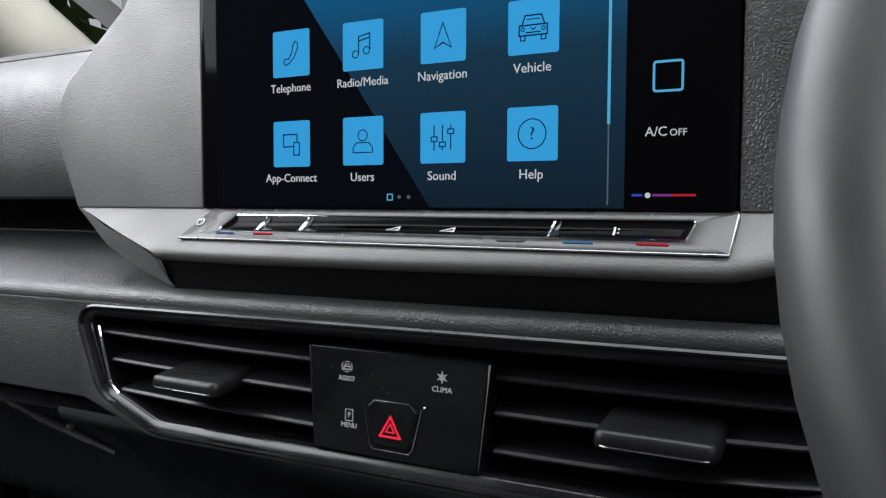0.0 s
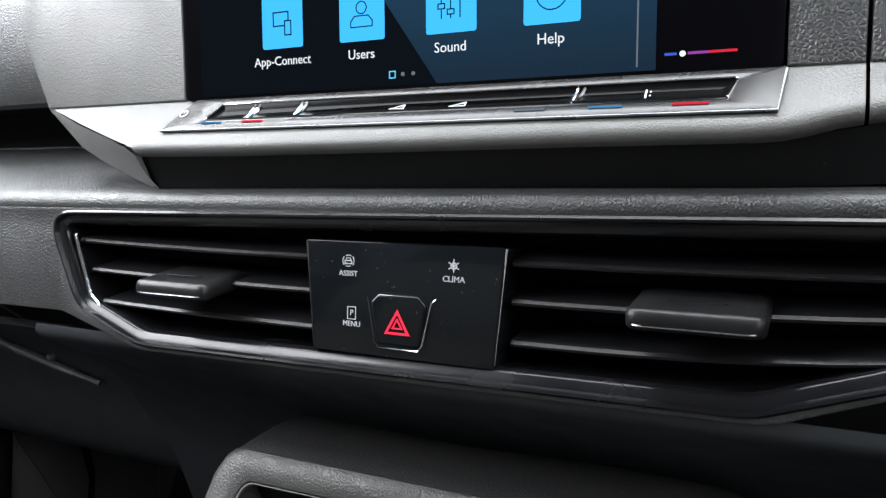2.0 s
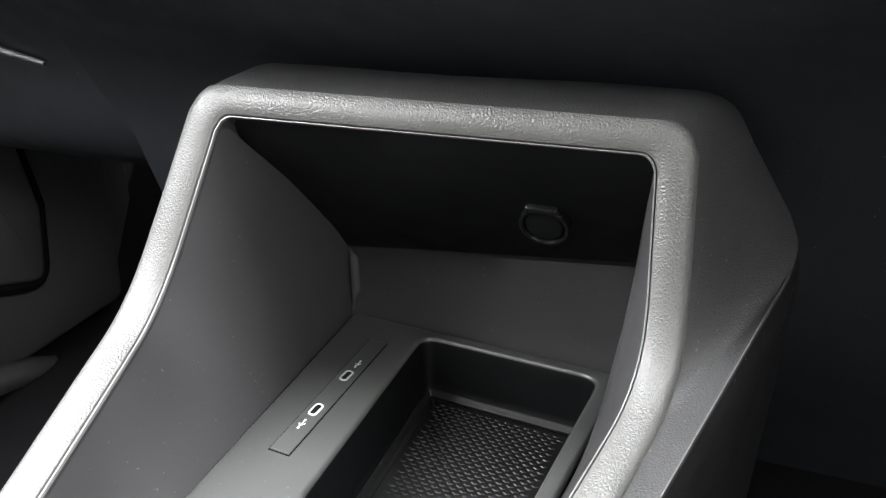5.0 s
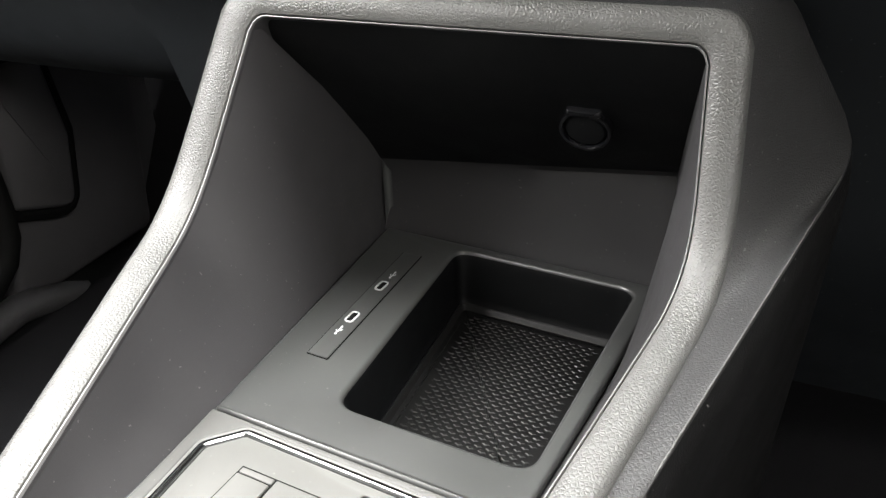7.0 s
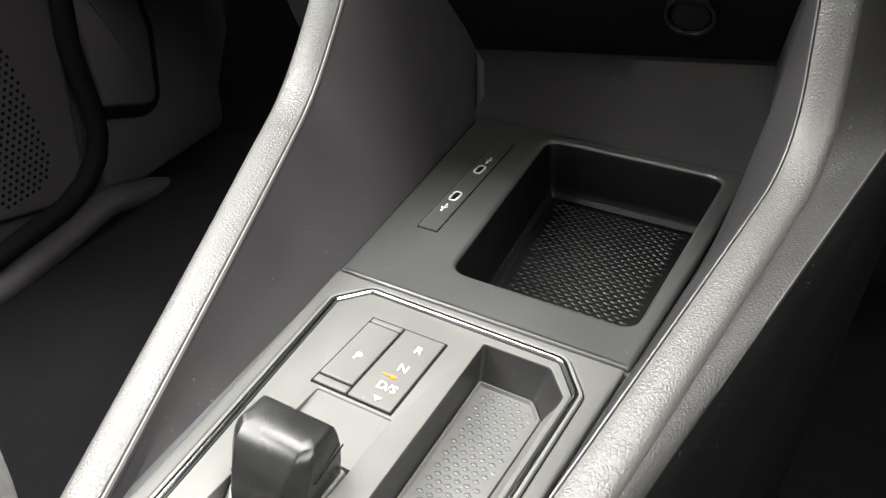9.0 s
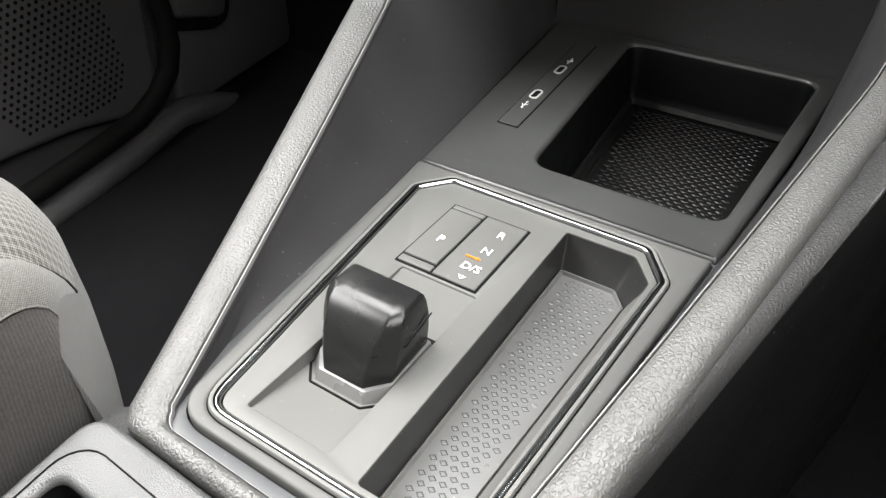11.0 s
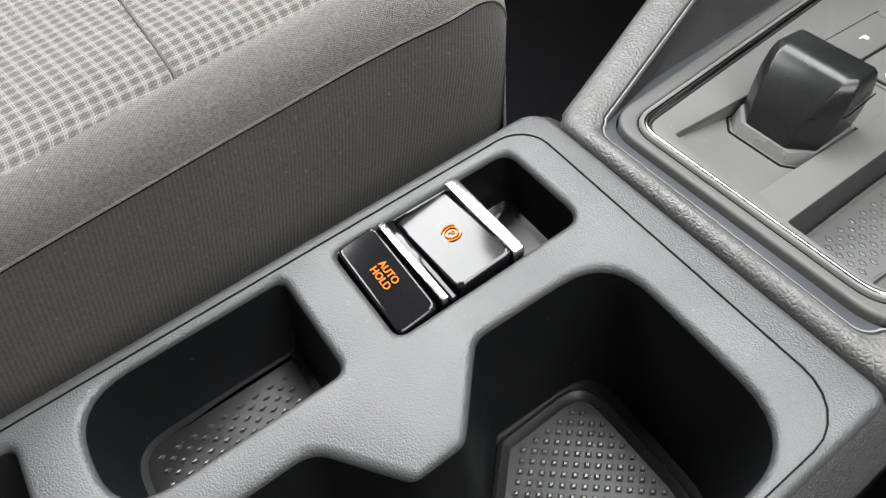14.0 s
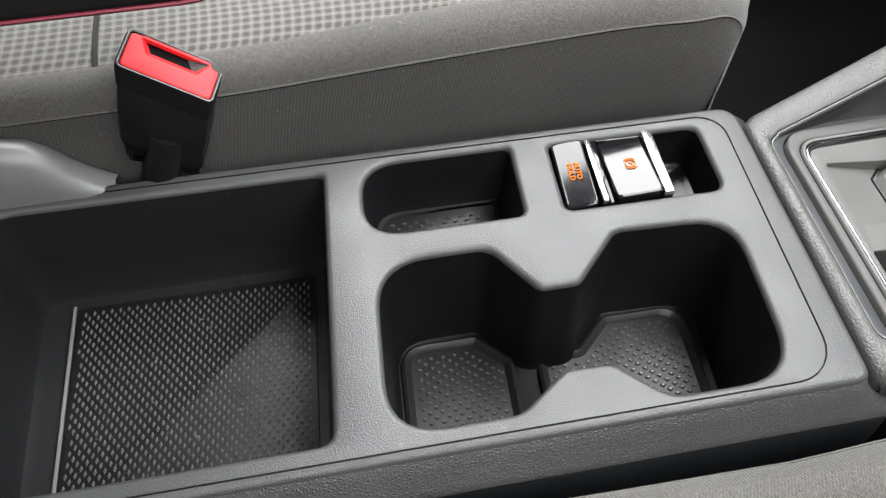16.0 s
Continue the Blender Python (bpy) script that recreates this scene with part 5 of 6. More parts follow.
part("lip", put(lip_rows(-0.15, 0.1630, True), LIP), BEZEL, bezel, "light grey sloping lip")
part("lip", put(lip_rows(0.1642, 0.70, False), LIP), BEZEL, bezel, "light grey sloping lip")
# Shade under the lip is put into the colour: near-black tub plastic.
part("lip_underside", lip_under(-0.146, 0.70), TUB, bezel, "lip underside, blackened for its shade")
# left end of the lip, a slanted flank under the shelf
upper_line = [LIP @ Vector(q) for q in ((-0.2325, 0.0235, 0.0), (-0.1990, 0.0092, -0.0001), (-0.1660, -0.0024, -0.0008), (-0.1520, -0.0078, -0.0016), (-0.146, -0.0102, -0.0050))]
lower_line = [Vector(q) for q in ((-0.2340, 0.3200, 0.6565), (-0.2010, 0.3100, 0.6367), (-0.1830, 0.3090, 0.6282), (-0.1600, 0.3070, 0.6200), (-0.1420, 0.3060, 0.6140))]
part("lip_flank", loft([[a.lerp(b, f) + Vector((-0.0012, -0.0006, 0)) * math.sin(math.pi * f) for a, b in zip(upper_line, lower_line)] for f in (0.0, 0.1, 0.35, 0.7, 1.0)], closed=False), BEZEL, bezel, "slanted end of the lip")

# ---- centre screen ----
screen = thing("centre_screen", 0.006, 0.318, 0.66, "glossy black touch screen showing a blue app menu", "screen")
def glow_screen():
    m = bpy.data.materials.new("lit_menu_background")
    m.use_nodes = True
    nt = m.node_tree
    n, l = nt.nodes, nt.links
    bs = n["Principled BSDF"]
    bs.inputs["Base Color"].default_value = (0.002, 0.002, 0.002, 1)
    bs.inputs["Roughness"].default_value = 0.3
    bs.inputs["Specular IOR Level"].default_value = 0.0
    tc = n.new("ShaderNodeTexCoord")
    sep = n.new("ShaderNodeSeparateXYZ")
    l.new(tc.outputs["UV"], sep.inputs[0])
    mix = n.new("ShaderNodeValToRGB")
    mix.color_ramp.elements[0].color = (0.006, 0.016, 0.030, 1)
    mix.color_ramp.elements[1].color = (0.002, 0.20, 0.50, 1)
    e = mix.color_ramp.elements.new(0.45)
    e.color = (0.010, 0.040, 0.075, 1)
    l.new(sep.outputs[1], mix.inputs[0])
    l.new(mix.outputs[0], bs.inputs["Emission Color"])
    bs.inputs["Emission Strength"].default_value = 1.6
    return m


MENU_BLUE = glow_screen()
MENU_DARK = glow("lit_dark_background", (0.0010, 0.0028, 0.0065), 1.0)
ICON = glow("lit_icon_tile", (0.043, 0.37, 0.75), 1.75)
INK = glow("lit_icon_ink", (0.002, 0.05, 0.16), 0.6)
TYPE = glow("lit_type", (0.62, 0.64, 0.66), 1.6)
CYAN = glow("lit_cyan", (0.12, 0.50, 0.80), 1.5)
GREYL = glow("lit_grey", (0.16, 0.20, 0.24), 1.0)
part("glass", put(slab([rounded([(-0.1298, 0.0), (0.1388, 0.0), (0.1388, 0.1600), (-0.1298, 0.1600)], 0.0030, 5)], 0.0016, 0.012, 0.0006), SCR), SCREENGLASS, screen, "glossy black glass")
SL = SCR @ pose(0, 0, 0.00175)


def lit(name, bm, m, host, label="", lift=0.0):
    return part(name, put(bm, SL @ pose(0, 0, lift)), m, host, label, 0)


def flat(pts, lift=0.0):
    bm = bmesh.new()
    f = bm.faces.new([bm.verts.new((p[0], p[1], lift)) for p in pts])
    uv = bm.loops.layers.uv.new("UVMap")
    for loop in f.loops:
        loop[uv].uv = (loop.vert.co.x / 0.25 + 0.5, loop.vert.co.y / 0.15)
    return bm


menu = lit("menu_background", flat([(-0.1190, 0.0015), (0.0968, 0.0015), (0.0968, 0.1560), (-0.1190, 0.1560)]), MENU_DARK, screen)
lit("menu_band", flat([(0.0088, 0.0015), (0.0968, 0.0015), (0.0968, 0.1560), (-0.0990, 0.1560)], 0.0001), MENU_BLUE, screen, "blue slanted band")
names = (("Telephone", "Radio/Media", "Navigation", "Vehicle"), ("App-Connect", "Users", "Sound", "Help"))


def icon_ink(i, j):
    s = 0.0001
    if (i, j) == (0, 0):
        return [stroke([(-0.0034, -0.0056), (-0.0044, -0.0042), (-0.0034, -0.0026), (-0.0012, -0.0026), (0.0010, 0.0012), (0.0012, 0.0036), (0.0026, 0.0056), (0.0040, 0.0050), (0.0042, 0.0024), (0.0022, -0.0020), (-0.0012, -0.0050)], 0.0005, s, True)]
    if (i, j) == (0, 1):
        return [stroke([(-0.0022, -0.0036), (-0.0022, 0.0042), (0.0040, 0.0054), (0.0040, -0.0022)], 0.0006, s), stroke([(-0.0022, 0.0022), (0.0040, 0.0034)], 0.0006, s), stroke(ring(-0.0040, -0.0038, 0.0017, 12), 0.0005, s, True), stroke(ring(0.0022, -0.0024, 0.0017, 12), 0.0005, s, True)]
    if (i, j) == (0, 2):
        return [stroke([(0, 0.0060), (-0.0042, -0.0050), (0, -0.0026), (0.0042, -0.0050)], 0.0006, s, True)]
    if (i, j) == (0, 3):
        return [stroke([(-0.0050, 0.0008), (-0.0036, 0.0046), (0.0036, 0.0046), (0.0050, 0.0008)], 0.0006, s), stroke([(-0.0062, 0.0006), (0.0062, 0.0006), (0.0062, -0.0036), (-0.0062, -0.0036)], 0.0006, s, True), stroke([(-0.0034, -0.0024), (0.0034, -0.0024)], 0.0005, s), stroke([(-0.0030, 0.0030), (0.0030, 0.0030)], 0.0004, s), stroke([(-0.0012, -0.0004), (0.0, -0.0014), (0.0012, -0.0004)], 0.0004, s), stroke(ring(-0.0046, -0.0010, 0.0008, 8), 0.0004, s, True), stroke(ring(0.0046, -0.0010, 0.0008, 8), 0.0004, s, True), stroke([(-0.0056, -0.0036), (-0.0056, -0.0056), (-0.0036, -0.0056), (-0.0036, -0.0036)], 0.0005, s), stroke([(0.0056, -0.0036), (0.0056, -0.0056), (0.0036, -0.0056), (0.0036, -0.0036)], 0.0005, s)]
    if (i, j) == (1, 0):
        return [stroke([(-0.0048, 0.0046), (0.0036, 0.0046), (0.0036, 0.0006), (0.0016, 0.0006), (0.0016, -0.0014), (-0.0048, -0.0014)], 0.0006, s, True), stroke([(0.0016, 0.0006), (0.0050, 0.0006), (0.0050, -0.0056), (0.0016, -0.0056)], 0.0006, s, True)]
    if (i, j) == (1, 1):
        return [stroke(ring(0, 0.0026, 0.0026, 14), 0.0005, s, True), stroke([(-0.0054, -0.0054), (-0.0054, -0.0030), (-0.0034, -0.0008), (0.0034, -0.0008), (0.0054, -0.0030), (0.0054, -0.0054)], 0.0005, s, True)]
    if (i, j) == (1, 2):
        out = []
        for x, y in ((-0.0042, -0.0006), (0.0, -0.0030), (0.0042, 0.0026)):
            out += [stroke([(x, 0.0056), (x, y + 0.0010)], 0.0005, s), stroke([(x, y - 0.0010), (x, -0.0056)], 0.0005, s), stroke([(x - 0.0015, y - 0.001), (x + 0.0015, y - 0.001), (x + 0.0015, y + 0.001), (x - 0.0015, y + 0.001)], 0.0005, s, True)]
        return out
    return [stroke(ring(0, 0, 0.0062, 24), 0.0005, s, True), put(lettering("?", 0.0075, s), pose(0, 0, 0))]


for i, v in enumerate((0.0768, 0.0325)):
    for j in range(4):
        u = -0.0695 + 0.0424 * j
        h = 0.0113
        tile = lit("menu_tile", slab([rounded([(u - h, v - h), (u + h, v - h), (u + h, v + h), (u - h, v + h)], 0.0012, 3)], 0.0002, 0.0003, 0.00004), ICON, screen, "blue app tile")
        lit("tile_symbol", put(join(*icon_ink(i, j)), pose(u, v, 0)), INK, tile, "", 0.0003)
        lit("tile_name", put(lettering(names[i][j], 0.0058, 0.0001), pose(u - 0.0003, v - 0.0170, 0)), TYPE, screen, "white word", 0.0003)
lit("page_mark", stroke([(-0.0135, 0.0048), (-0.0108, 0.0048), (-0.0108, 0.0075), (-0.0135, 0.0075)], 0.0005, 0.0001, True), CYAN, screen, "", 0.0002)
for u in (-0.0072, -0.0022):
    lit("page_dot", slab([ring(u, 0.0062, 0.0009, 10)], 0.0002, 0.0003, 0.00003), GREYL, screen)
lit("scroll_track", slab([rounded([(0.0898, 0.0030), (0.0904, 0.0030), (0.0904, 0.0350), (0.0898, 0.0350)], 0.0001)], 0.0002, 0.0003, 0.00003), GREYL, screen)
lit("scroll_bar", slab([rounded([(0.0895, 0.0350), (0.0907, 0.0350), (0.0907, 0.1500), (0.0895, 0.1500)], 0.0002)], 0.0002, 0.0003, 0.00003), CYAN, screen)
lit("climate_frame", stroke(rounded([(0.1076, 0.0468), (0.1184, 0.0468), (0.1184, 0.0580), (0.1076, 0.0580)], 0.001, 3), 0.0009, 0.0002, True), CYAN, screen)
lit("climate_word", put(lettering("A/C", 0.0052, 0.0001), pose(0.1088, 0.0312, 0)), TYPE, screen, "white word")
lit("climate_word", put(lettering("OFF", 0.0038, 0.0001), pose(0.1172, 0.0307, 0)), TYPE, screen, "white word")
SLB, SLR, SLM = glow("lit_blue", (0.08, 0.14, 0.85), 0.9), glow("lit_red", (0.85, 0.03, 0.06), 0.9), glow("lit_violet", (0.45, 0.08, 0.55), 0.8)
for u0, u1, m in ((0.0998, 0.1040, SLB), (0.1078, 0.1150, SLM), (0.1150, 0.1242, SLR)):
    lit("temperature_line", slab([[(u0, 0.0063), (u1, 0.0063), (u1, 0.0072), (u0, 0.0072)]], 0.0002, 0.0003, 0.00003), m, screen)
lit("temperature_dot", slab([ring(0.1060, 0.0067, 0.0011, 14)], 0.0002, 0.0003, 0.00003), TYPE, screen)

# ---- touch slider strip below the screen ----
strip = thing("touch_slider", 0.003, 0.30, 0.645, "gloss black touch slider strip with chrome edge and grooves", "slider strip")
st = rounded([(-0.1320, 0.0000), (0.1385, 0.0000), (0.1400, 0.0210), (-0.1220, 0.0210)], 0.0006)
gr = rounded([(-0.1080, 0.0060), (0.1225, 0.0060), (0.1255, 0.0165), (-0.1020, 0.0165)], 0.0015)
part("strip_body", put(slab([st, gr], 0.0018, 0.004, 0.0004), LIP), STRIPM, strip)
part("strip_edge", put(tube([(-0.1320, 0.0002, 0.0012), (0.1385, 0.0002, 0.0012), (0.1400, 0.0200, 0.0014)], 0.0006, 6), LIP), DULL, strip, "chrome edge")
part("groove", put(loft([at_z(offset(gr, d), z) for d, z in ((-0.0002, 0.0018), (0.0008, 0.0012), (0.0026, 0.0005), (0.0040, 0.0004))], end=True), LIP), GROOVE, strip, "black finger groove")
part("groove_edge", put(tube([(*p, 0.0019) for p in gr], 0.0004, 5, closed=True), LIP), CHROME, strip, "fine chrome line")
for u in (-0.0820, -0.0556, 0.0700):
    for du in (-0.0012, 0.0012):
        rib = [[Vector((u + du + k * 0.5 - 0.0005, 0.0066 + (k + 0.0020) * 2.2, z)), Vector((u + du + k * 0.5 + 0.0005, 0.0066 + (k + 0.0020) * 2.2, z)), Vector((u + du + k * 0.5, 0.0066 + (k + 0.0020) * 2.2, z + 0.0012))] for k, z in ((-0.0020, 0.0012), (-0.0010, 0.0005), (0.0010, 0.0005), (0.0021, 0.0012))]
        part("groove_rib", put(loft(rib, True, True), LIP), CHROME, strip, "slanted chrome rib")
on = LIP @ pose(0, 0, 0.0021)
part("power_symbol", put(join(stroke(ring(-0.1235, 0.0110, 0.0022, 16, 110, 430), 0.0004, 0.0002), stroke([(-0.1235, 0.0110), (-0.1235, 0.0136)], 0.0004, 0.0002)), on), WHITE, strip, "white symbol", 0)
low = LIP @ pose(0, 0, 0.0006)
for u in (-0.0061, 0.0216):
    part("volume_symbol", put(stroke([(u - 0.0034, 0.0094), (u + 0.0034, 0.0094), (u + 0.0034, 0.0114)], 0.0005, 0.0002, True), low), WHITE, strip, "white symbol", 0)
part("temperature_symbol", put(join(stroke([(0.0950, 0.0092), (0.0950, 0.0136)], 0.0007, 0.0002), stroke([(0.0962, 0.0105), (0.0968, 0.0105)], 0.0005, 0.0002), stroke([(0.0962, 0.0125), (0.0968, 0.0125)], 0.0005, 0.0002)), low), WHITE, strip, "white symbol", 0)
DASHBLUE = glow("lit_pale_blue", (0.09, 0.30, 0.62), 0.9)
for u, m in ((-0.1021, DASHBLUE), (-0.0775, SLR), (0.0536, GREYL), (0.0821, DASHBLUE), (0.1111, SLR)):
    part("lit_dash", put(slab([[(u - 0.0060, 0.0034), (u + 0.0060, 0.0034), (u + 0.0060, 0.0043), (u - 0.0060, 0.0043)]], 0.0002, 0.0003, 0.00003), on), m, strip, "small lit dash", 0)

# ---- steering wheel ----
wheel = thing("steering_wheel", 0.3485, 0.203, 0.6768, "dark leather steering wheel rim with spokes", "steering wheel")
WH = Matrix.Translation((0.3485, 0.200, 0.6768)) @ pose(0, 0, 0, 90 - 24)
part("rim", put(tube([(0.172 * math.cos(radians(a)), 0.172 * math.sin(radians(a)), 0) for a in range(0, 360, 5)], 0.0160, 14, closed=True), WH), WHEELM, wheel, "dark rim")
part("hub", put(loft([at_z(ring(0, 0, r, 24), z) for r, z in ((0.080, -0.05), (0.078, -0.025), (0.060, -0.015), (0.02, -0.012))], end=True), WH), DARK, wheel)
for a in (0, 180, 270):
    part("spoke", put(put(box(0.05, 0.162, -0.018, 0.018, -0.022, -0.006, 0.006), pose(0, 0, 0, 0, 0, a)), WH), DARK, wheel)

# ---- passenger seat ----
def seat_front(x):
    """How far forward the cushion reaches, at that distance from the car's middle."""
    a = max(0.0, min(1.0, (abs(x) - 0.086) / 0.150))
    return -0.014 + 0.083 * (1 - (1 - a) ** 2.3) + 0.0065 * max(0.0, 1 - max(0.0, abs(x) - 0.086) / 0.05)


SEAM_SHIFT = ((0.0, 0.006), (0.6, 0.006), (0.75, 0.0), (0.9, -0.004), (1.0, -0.002))
EDGE_SHIFT = ((0.0, 0.034), (0.53, 0.0315), (0.62, 0.030), (0.69, 0.023), (0.75, 0.016), (0.83, 0.0135), (0.90, 0.0115), (0.95, 0.0080), (1.0, 0.0))


def ease(t, table):
    for (a, p), (b, q) in zip(table, table[1:]):
        if t <= b:
            return p + (q - p) * (t - a) / (b - a)
    return table[-1][1]


def seat_section(t, mirror=1, x0=0.0, dz=0.0):
    """One cut across the seat, from the console side up and over to the far side; three runs: side, bolster, checked middle."""
    side = [(-0.1120, 0.18), (-0.1060, 0.25), (-0.1020, 0.30), (-0.0990, 0.335), (-0.0980, 0.357), (-0.1000, 0.3735)]
    bolster = [(-0.1000, 0.3740), (-0.1050, 0.3800), (-0.1140, 0.3850), (-0.1240, 0.3875), (-0.1330, 0.3870), (-0.1375, 0.3852)]
    mid = [(-0.1375, 0.3846), (-0.1420, 0.3862), (-0.1480, 0.3870), (-0.1560, 0.3875), (-0.1660, 0.3872), (-0.1780, 0.3865), (-0.20, 0.3850), (-0.24, 0.3833), (-0.28, 0.3820), (-0.36, 0.3820), (-0.46, 0.3860), (-0.56, 0.3900)]
    runs = []
    for run in (side, bolster, mid):
        out = []
        pull = 0.30 * max(0.0, (t - 0.95) / 0.05) ** 2
        for i, (x, z) in enumerate(run):
            if run is side:
                x += ease(t, SEAM_SHIFT) * i / 5
            elif run is bolster:
                x += ease(t, SEAM_SHIFT) * (5 - i) / 5 + ease(t, EDGE_SHIFT) * i / 5
            else:
                x += ease(t, EDGE_SHIFT) * max(0.0, 1 - (abs(x) - 0.1375) / 0.30)
            if run is bolster or (run is side and i == 5):
                k = pull * (1 - i / 5 if run is bolster else 1)
                x, z = x + (-0.1270 - x) * k, z + (0.3868 - z) * k
            yf = seat_front(x)
            y = -0.56 + (yf + 0.56) * t
            d = max(0.0, (y - yf + 0.075) / 0.075)
            fall = 0.034 * d ** 3.8 * min(1.0, max(0.0, (z - 0.28) / 0.10)) * max(0.08, min(1.0, (abs(x) - 0.100) / 0.034))
            d = max(0.0, (y - yf + 0.016) / 0.016)
            fall += 0.013 * (1 - math.sqrt(max(0.0, 1 - d * d))) * min(1.0, max(0.0, (z - 0.345) / 0.035))
            out.append(Vector((x0 + mirror * x, y, z + dz - fall)))
        runs.append(out)
    return runs


SEAT_TS = [0.0, 0.14, 0.28, 0.38, 0.48, 0.56, 0.63, 0.71, 0.79, 0.85, 0.89, 0.92, 0.935, 0.95, 0.96, 0.968, 0.976, 0.983, 0.989, 0.994, 0.998, 1.0]


def with_uv(bm, top=False, side=False):
    """Cloth coordinates in metres; with top, they run on over the rounded front edge."""
    uv = bm.loops.layers.uv.new("UVMap")
    for f in bm.faces:
        n = f.normal
        for lp in f.loops:
            c = lp.vert.co
            if top:
                lp[uv].uv = (c.y + 0.387 - c.z, c.x)
                continue
            if side:
                lp[uv].uv = (c.y, c.z - c.x)
                continue
            lp[uv].uv = (c.y, c.z) if abs(n.x) > 0.75 else ((c.x, c.z) if abs(n.y) > 0.75 else (c.y, c.x + (c.z if abs(n.x) > 0.3 else 0)))
    return bm


def build_seat(name, mirror, x0, dz, label):
    seat = thing(name, x0 - mirror * 0.30, -0.25, 0.05, label, "car seat", "front seats")
    for k, (pname, m, lab) in enumerate((("side_panel", TWILL, "ribbed grey cloth side"), ("bolster", CLOTH, "plain grey cloth bolster"), ("seat_cushion", CHECK, "checked grey cloth cushion"))):
        sheet = loft([seat_section(y, mirror, x0, dz)[k] for y in SEAT_TS], closed=False)
        bmesh.ops.recalc_face_normals(sheet, faces=sheet.faces)
        part(pname, with_uv(sheet, pname == "seat_cushion", pname != "seat_cushion"), m, seat, lab, 50)
    # rounded front
    lines = []
    for t in (0.0, 0.2, 0.4, 0.6, 0.8, 1.0):
        sec = [p for run in seat_section(1.0, mirror, x0, dz) for p in run]
        lines.append([Vector((p.x, p.y + 0.003 * math.sin(t * math.pi) - 0.030 * t ** 1.4, p.z - (p.z - 0.18 - dz) * t)) for p in sec])
    part("front_panel", with_uv(loft(lines, closed=False)), TWILL, seat, "", 50)
    seam = [seat_section(y, mirror, x0, dz)[1][0] + Vector((0, 0, 0.0006)) for y in SEAT_TS[1:]]
    part("seam", tube(seam, 0.0005, 5), CLOTH, seat, "stitched seam")
    seam = [seat_section(y, mirror, x0, dz)[2][0] + Vector((0, 0, -0.0006)) for y in SEAT_TS[1:]]
    part("seam", tube(seam, 0.0008, 5), GAP, seat, "stitched seam")
    back = []
    for y, z, w in ((-0.40, 0.30, 0.0), (-0.41, 0.42, 0.01), (-0.46, 0.60, 0.02), (-0.54, 0.85, 0.05), (-0.57, 0.93, 0.10), (-0.62, 0.93, 0.10), (-0.66, 0.60, 0.03), (-0.62, 0.25, 0.0)):
        back.append([Vector((x0 - mirror * (0.095 + w), y - 0.02, z)), Vector((x0 - mirror * (0.115 + w), y + 0.02, z)), Vector((x0 - mirror * (0.15 + w), y, z)), Vector((x0 - mirror * 0.33, y - 0.01, z)), Vector((x0 - mirror * (0.58 - w), y, z))])
    part("backrest", with_uv(loft(back, closed=False)), CHECK, seat, "checked grey cloth backrest", 60)
    return seat


passenger = build_seat("passenger_seat", 1, 0.0, 0.0, "front passenger seat in grey plain and checked cloth")
groove = [Vector((p.x, -0.271 + 0.012 * (p.x + 0.14), p.z + 0.0004)) for p in seat_section(0.53)[2][:-1]]
part("cross_seam", tube(groove, 0.0012, 6), SEAMGREY, passenger, "dark stitched cross groove")
groove = [Vector((p.x, -0.1010 - 0.10 * (p.x + 0.132), p.z + 0.0003)) for p in seat_section(0.755)[2][:-1]]
part("cross_seam", tube(groove, 0.0006, 6), TWILL, passenger, "dark stitched cross groove")
build_seat("driver_seat", -1, -0.020, -0.040, "front driver seat in plain grey cloth")

# ---- belt buckle ----
buckle = thing("seat_belt_buckle", -0.088, -0.243, 0.30, "black seat belt buckle with a red release button", "seat belt buckle")
up = Vector((0.358, 0.393, 0.847)).normalized()
across = Vector((0.211, 0.849, -0.484))
across = (across - up * across.dot(up)).normalized()
thick = up.cross(across)
BK = Matrix((across, thick, up)).transposed().to_4x4()
BK = Matrix.Translation((-0.0965, -0.2400, 0.3905)) @ BK @ Matrix.Scale(0.78, 4)
lean = Vector((0.20, -0.30, -0.93)).normalized()
hb = rounded([(-0.0240, -0.0118), (0.0240, -0.0118), (0.0240, 0.0118), (-0.0240, 0.0118)], 0.0035, 4)
rings = []
for d, z in ((0.0085, -0.052), (0.0068, -0.047), (0.0036, -0.041), (0.0014, -0.024), (0.0012, -0.0115), (0.0003, -0.0105), (-0.0006, -0.002), (0.0004, 0.0004), (0.0014, 0.0004), (0.0018, -0.0030)):
    deep = max(0.0, -z - 0.0030) if d != 0.0018 else 0.0
    rings.append([BK @ Vector((p.x, p.y, z + deep)) + lean * deep * 0.85 for p in offset(hb, d)])
part("housing", loft(rings, start=True), BLACKP, buckle, "black housing")
rb = rounded([(-0.0222, -0.0100), (0.0222, -0.0100), (0.0222, 0.0100), (-0.0222, 0.0100)], 0.0025, 4)
mouth = rounded([(-0.0125, 0.0010), (0.0125, 0.0010), (0.0170, 0.0094), (-0.0170, 0.0094)], 0.0010, 3)
part("release_button", put(slab([rb, mouth], 0.0002, 0.006, 0.0008, 3), BK), RED, buckle, "red release button")
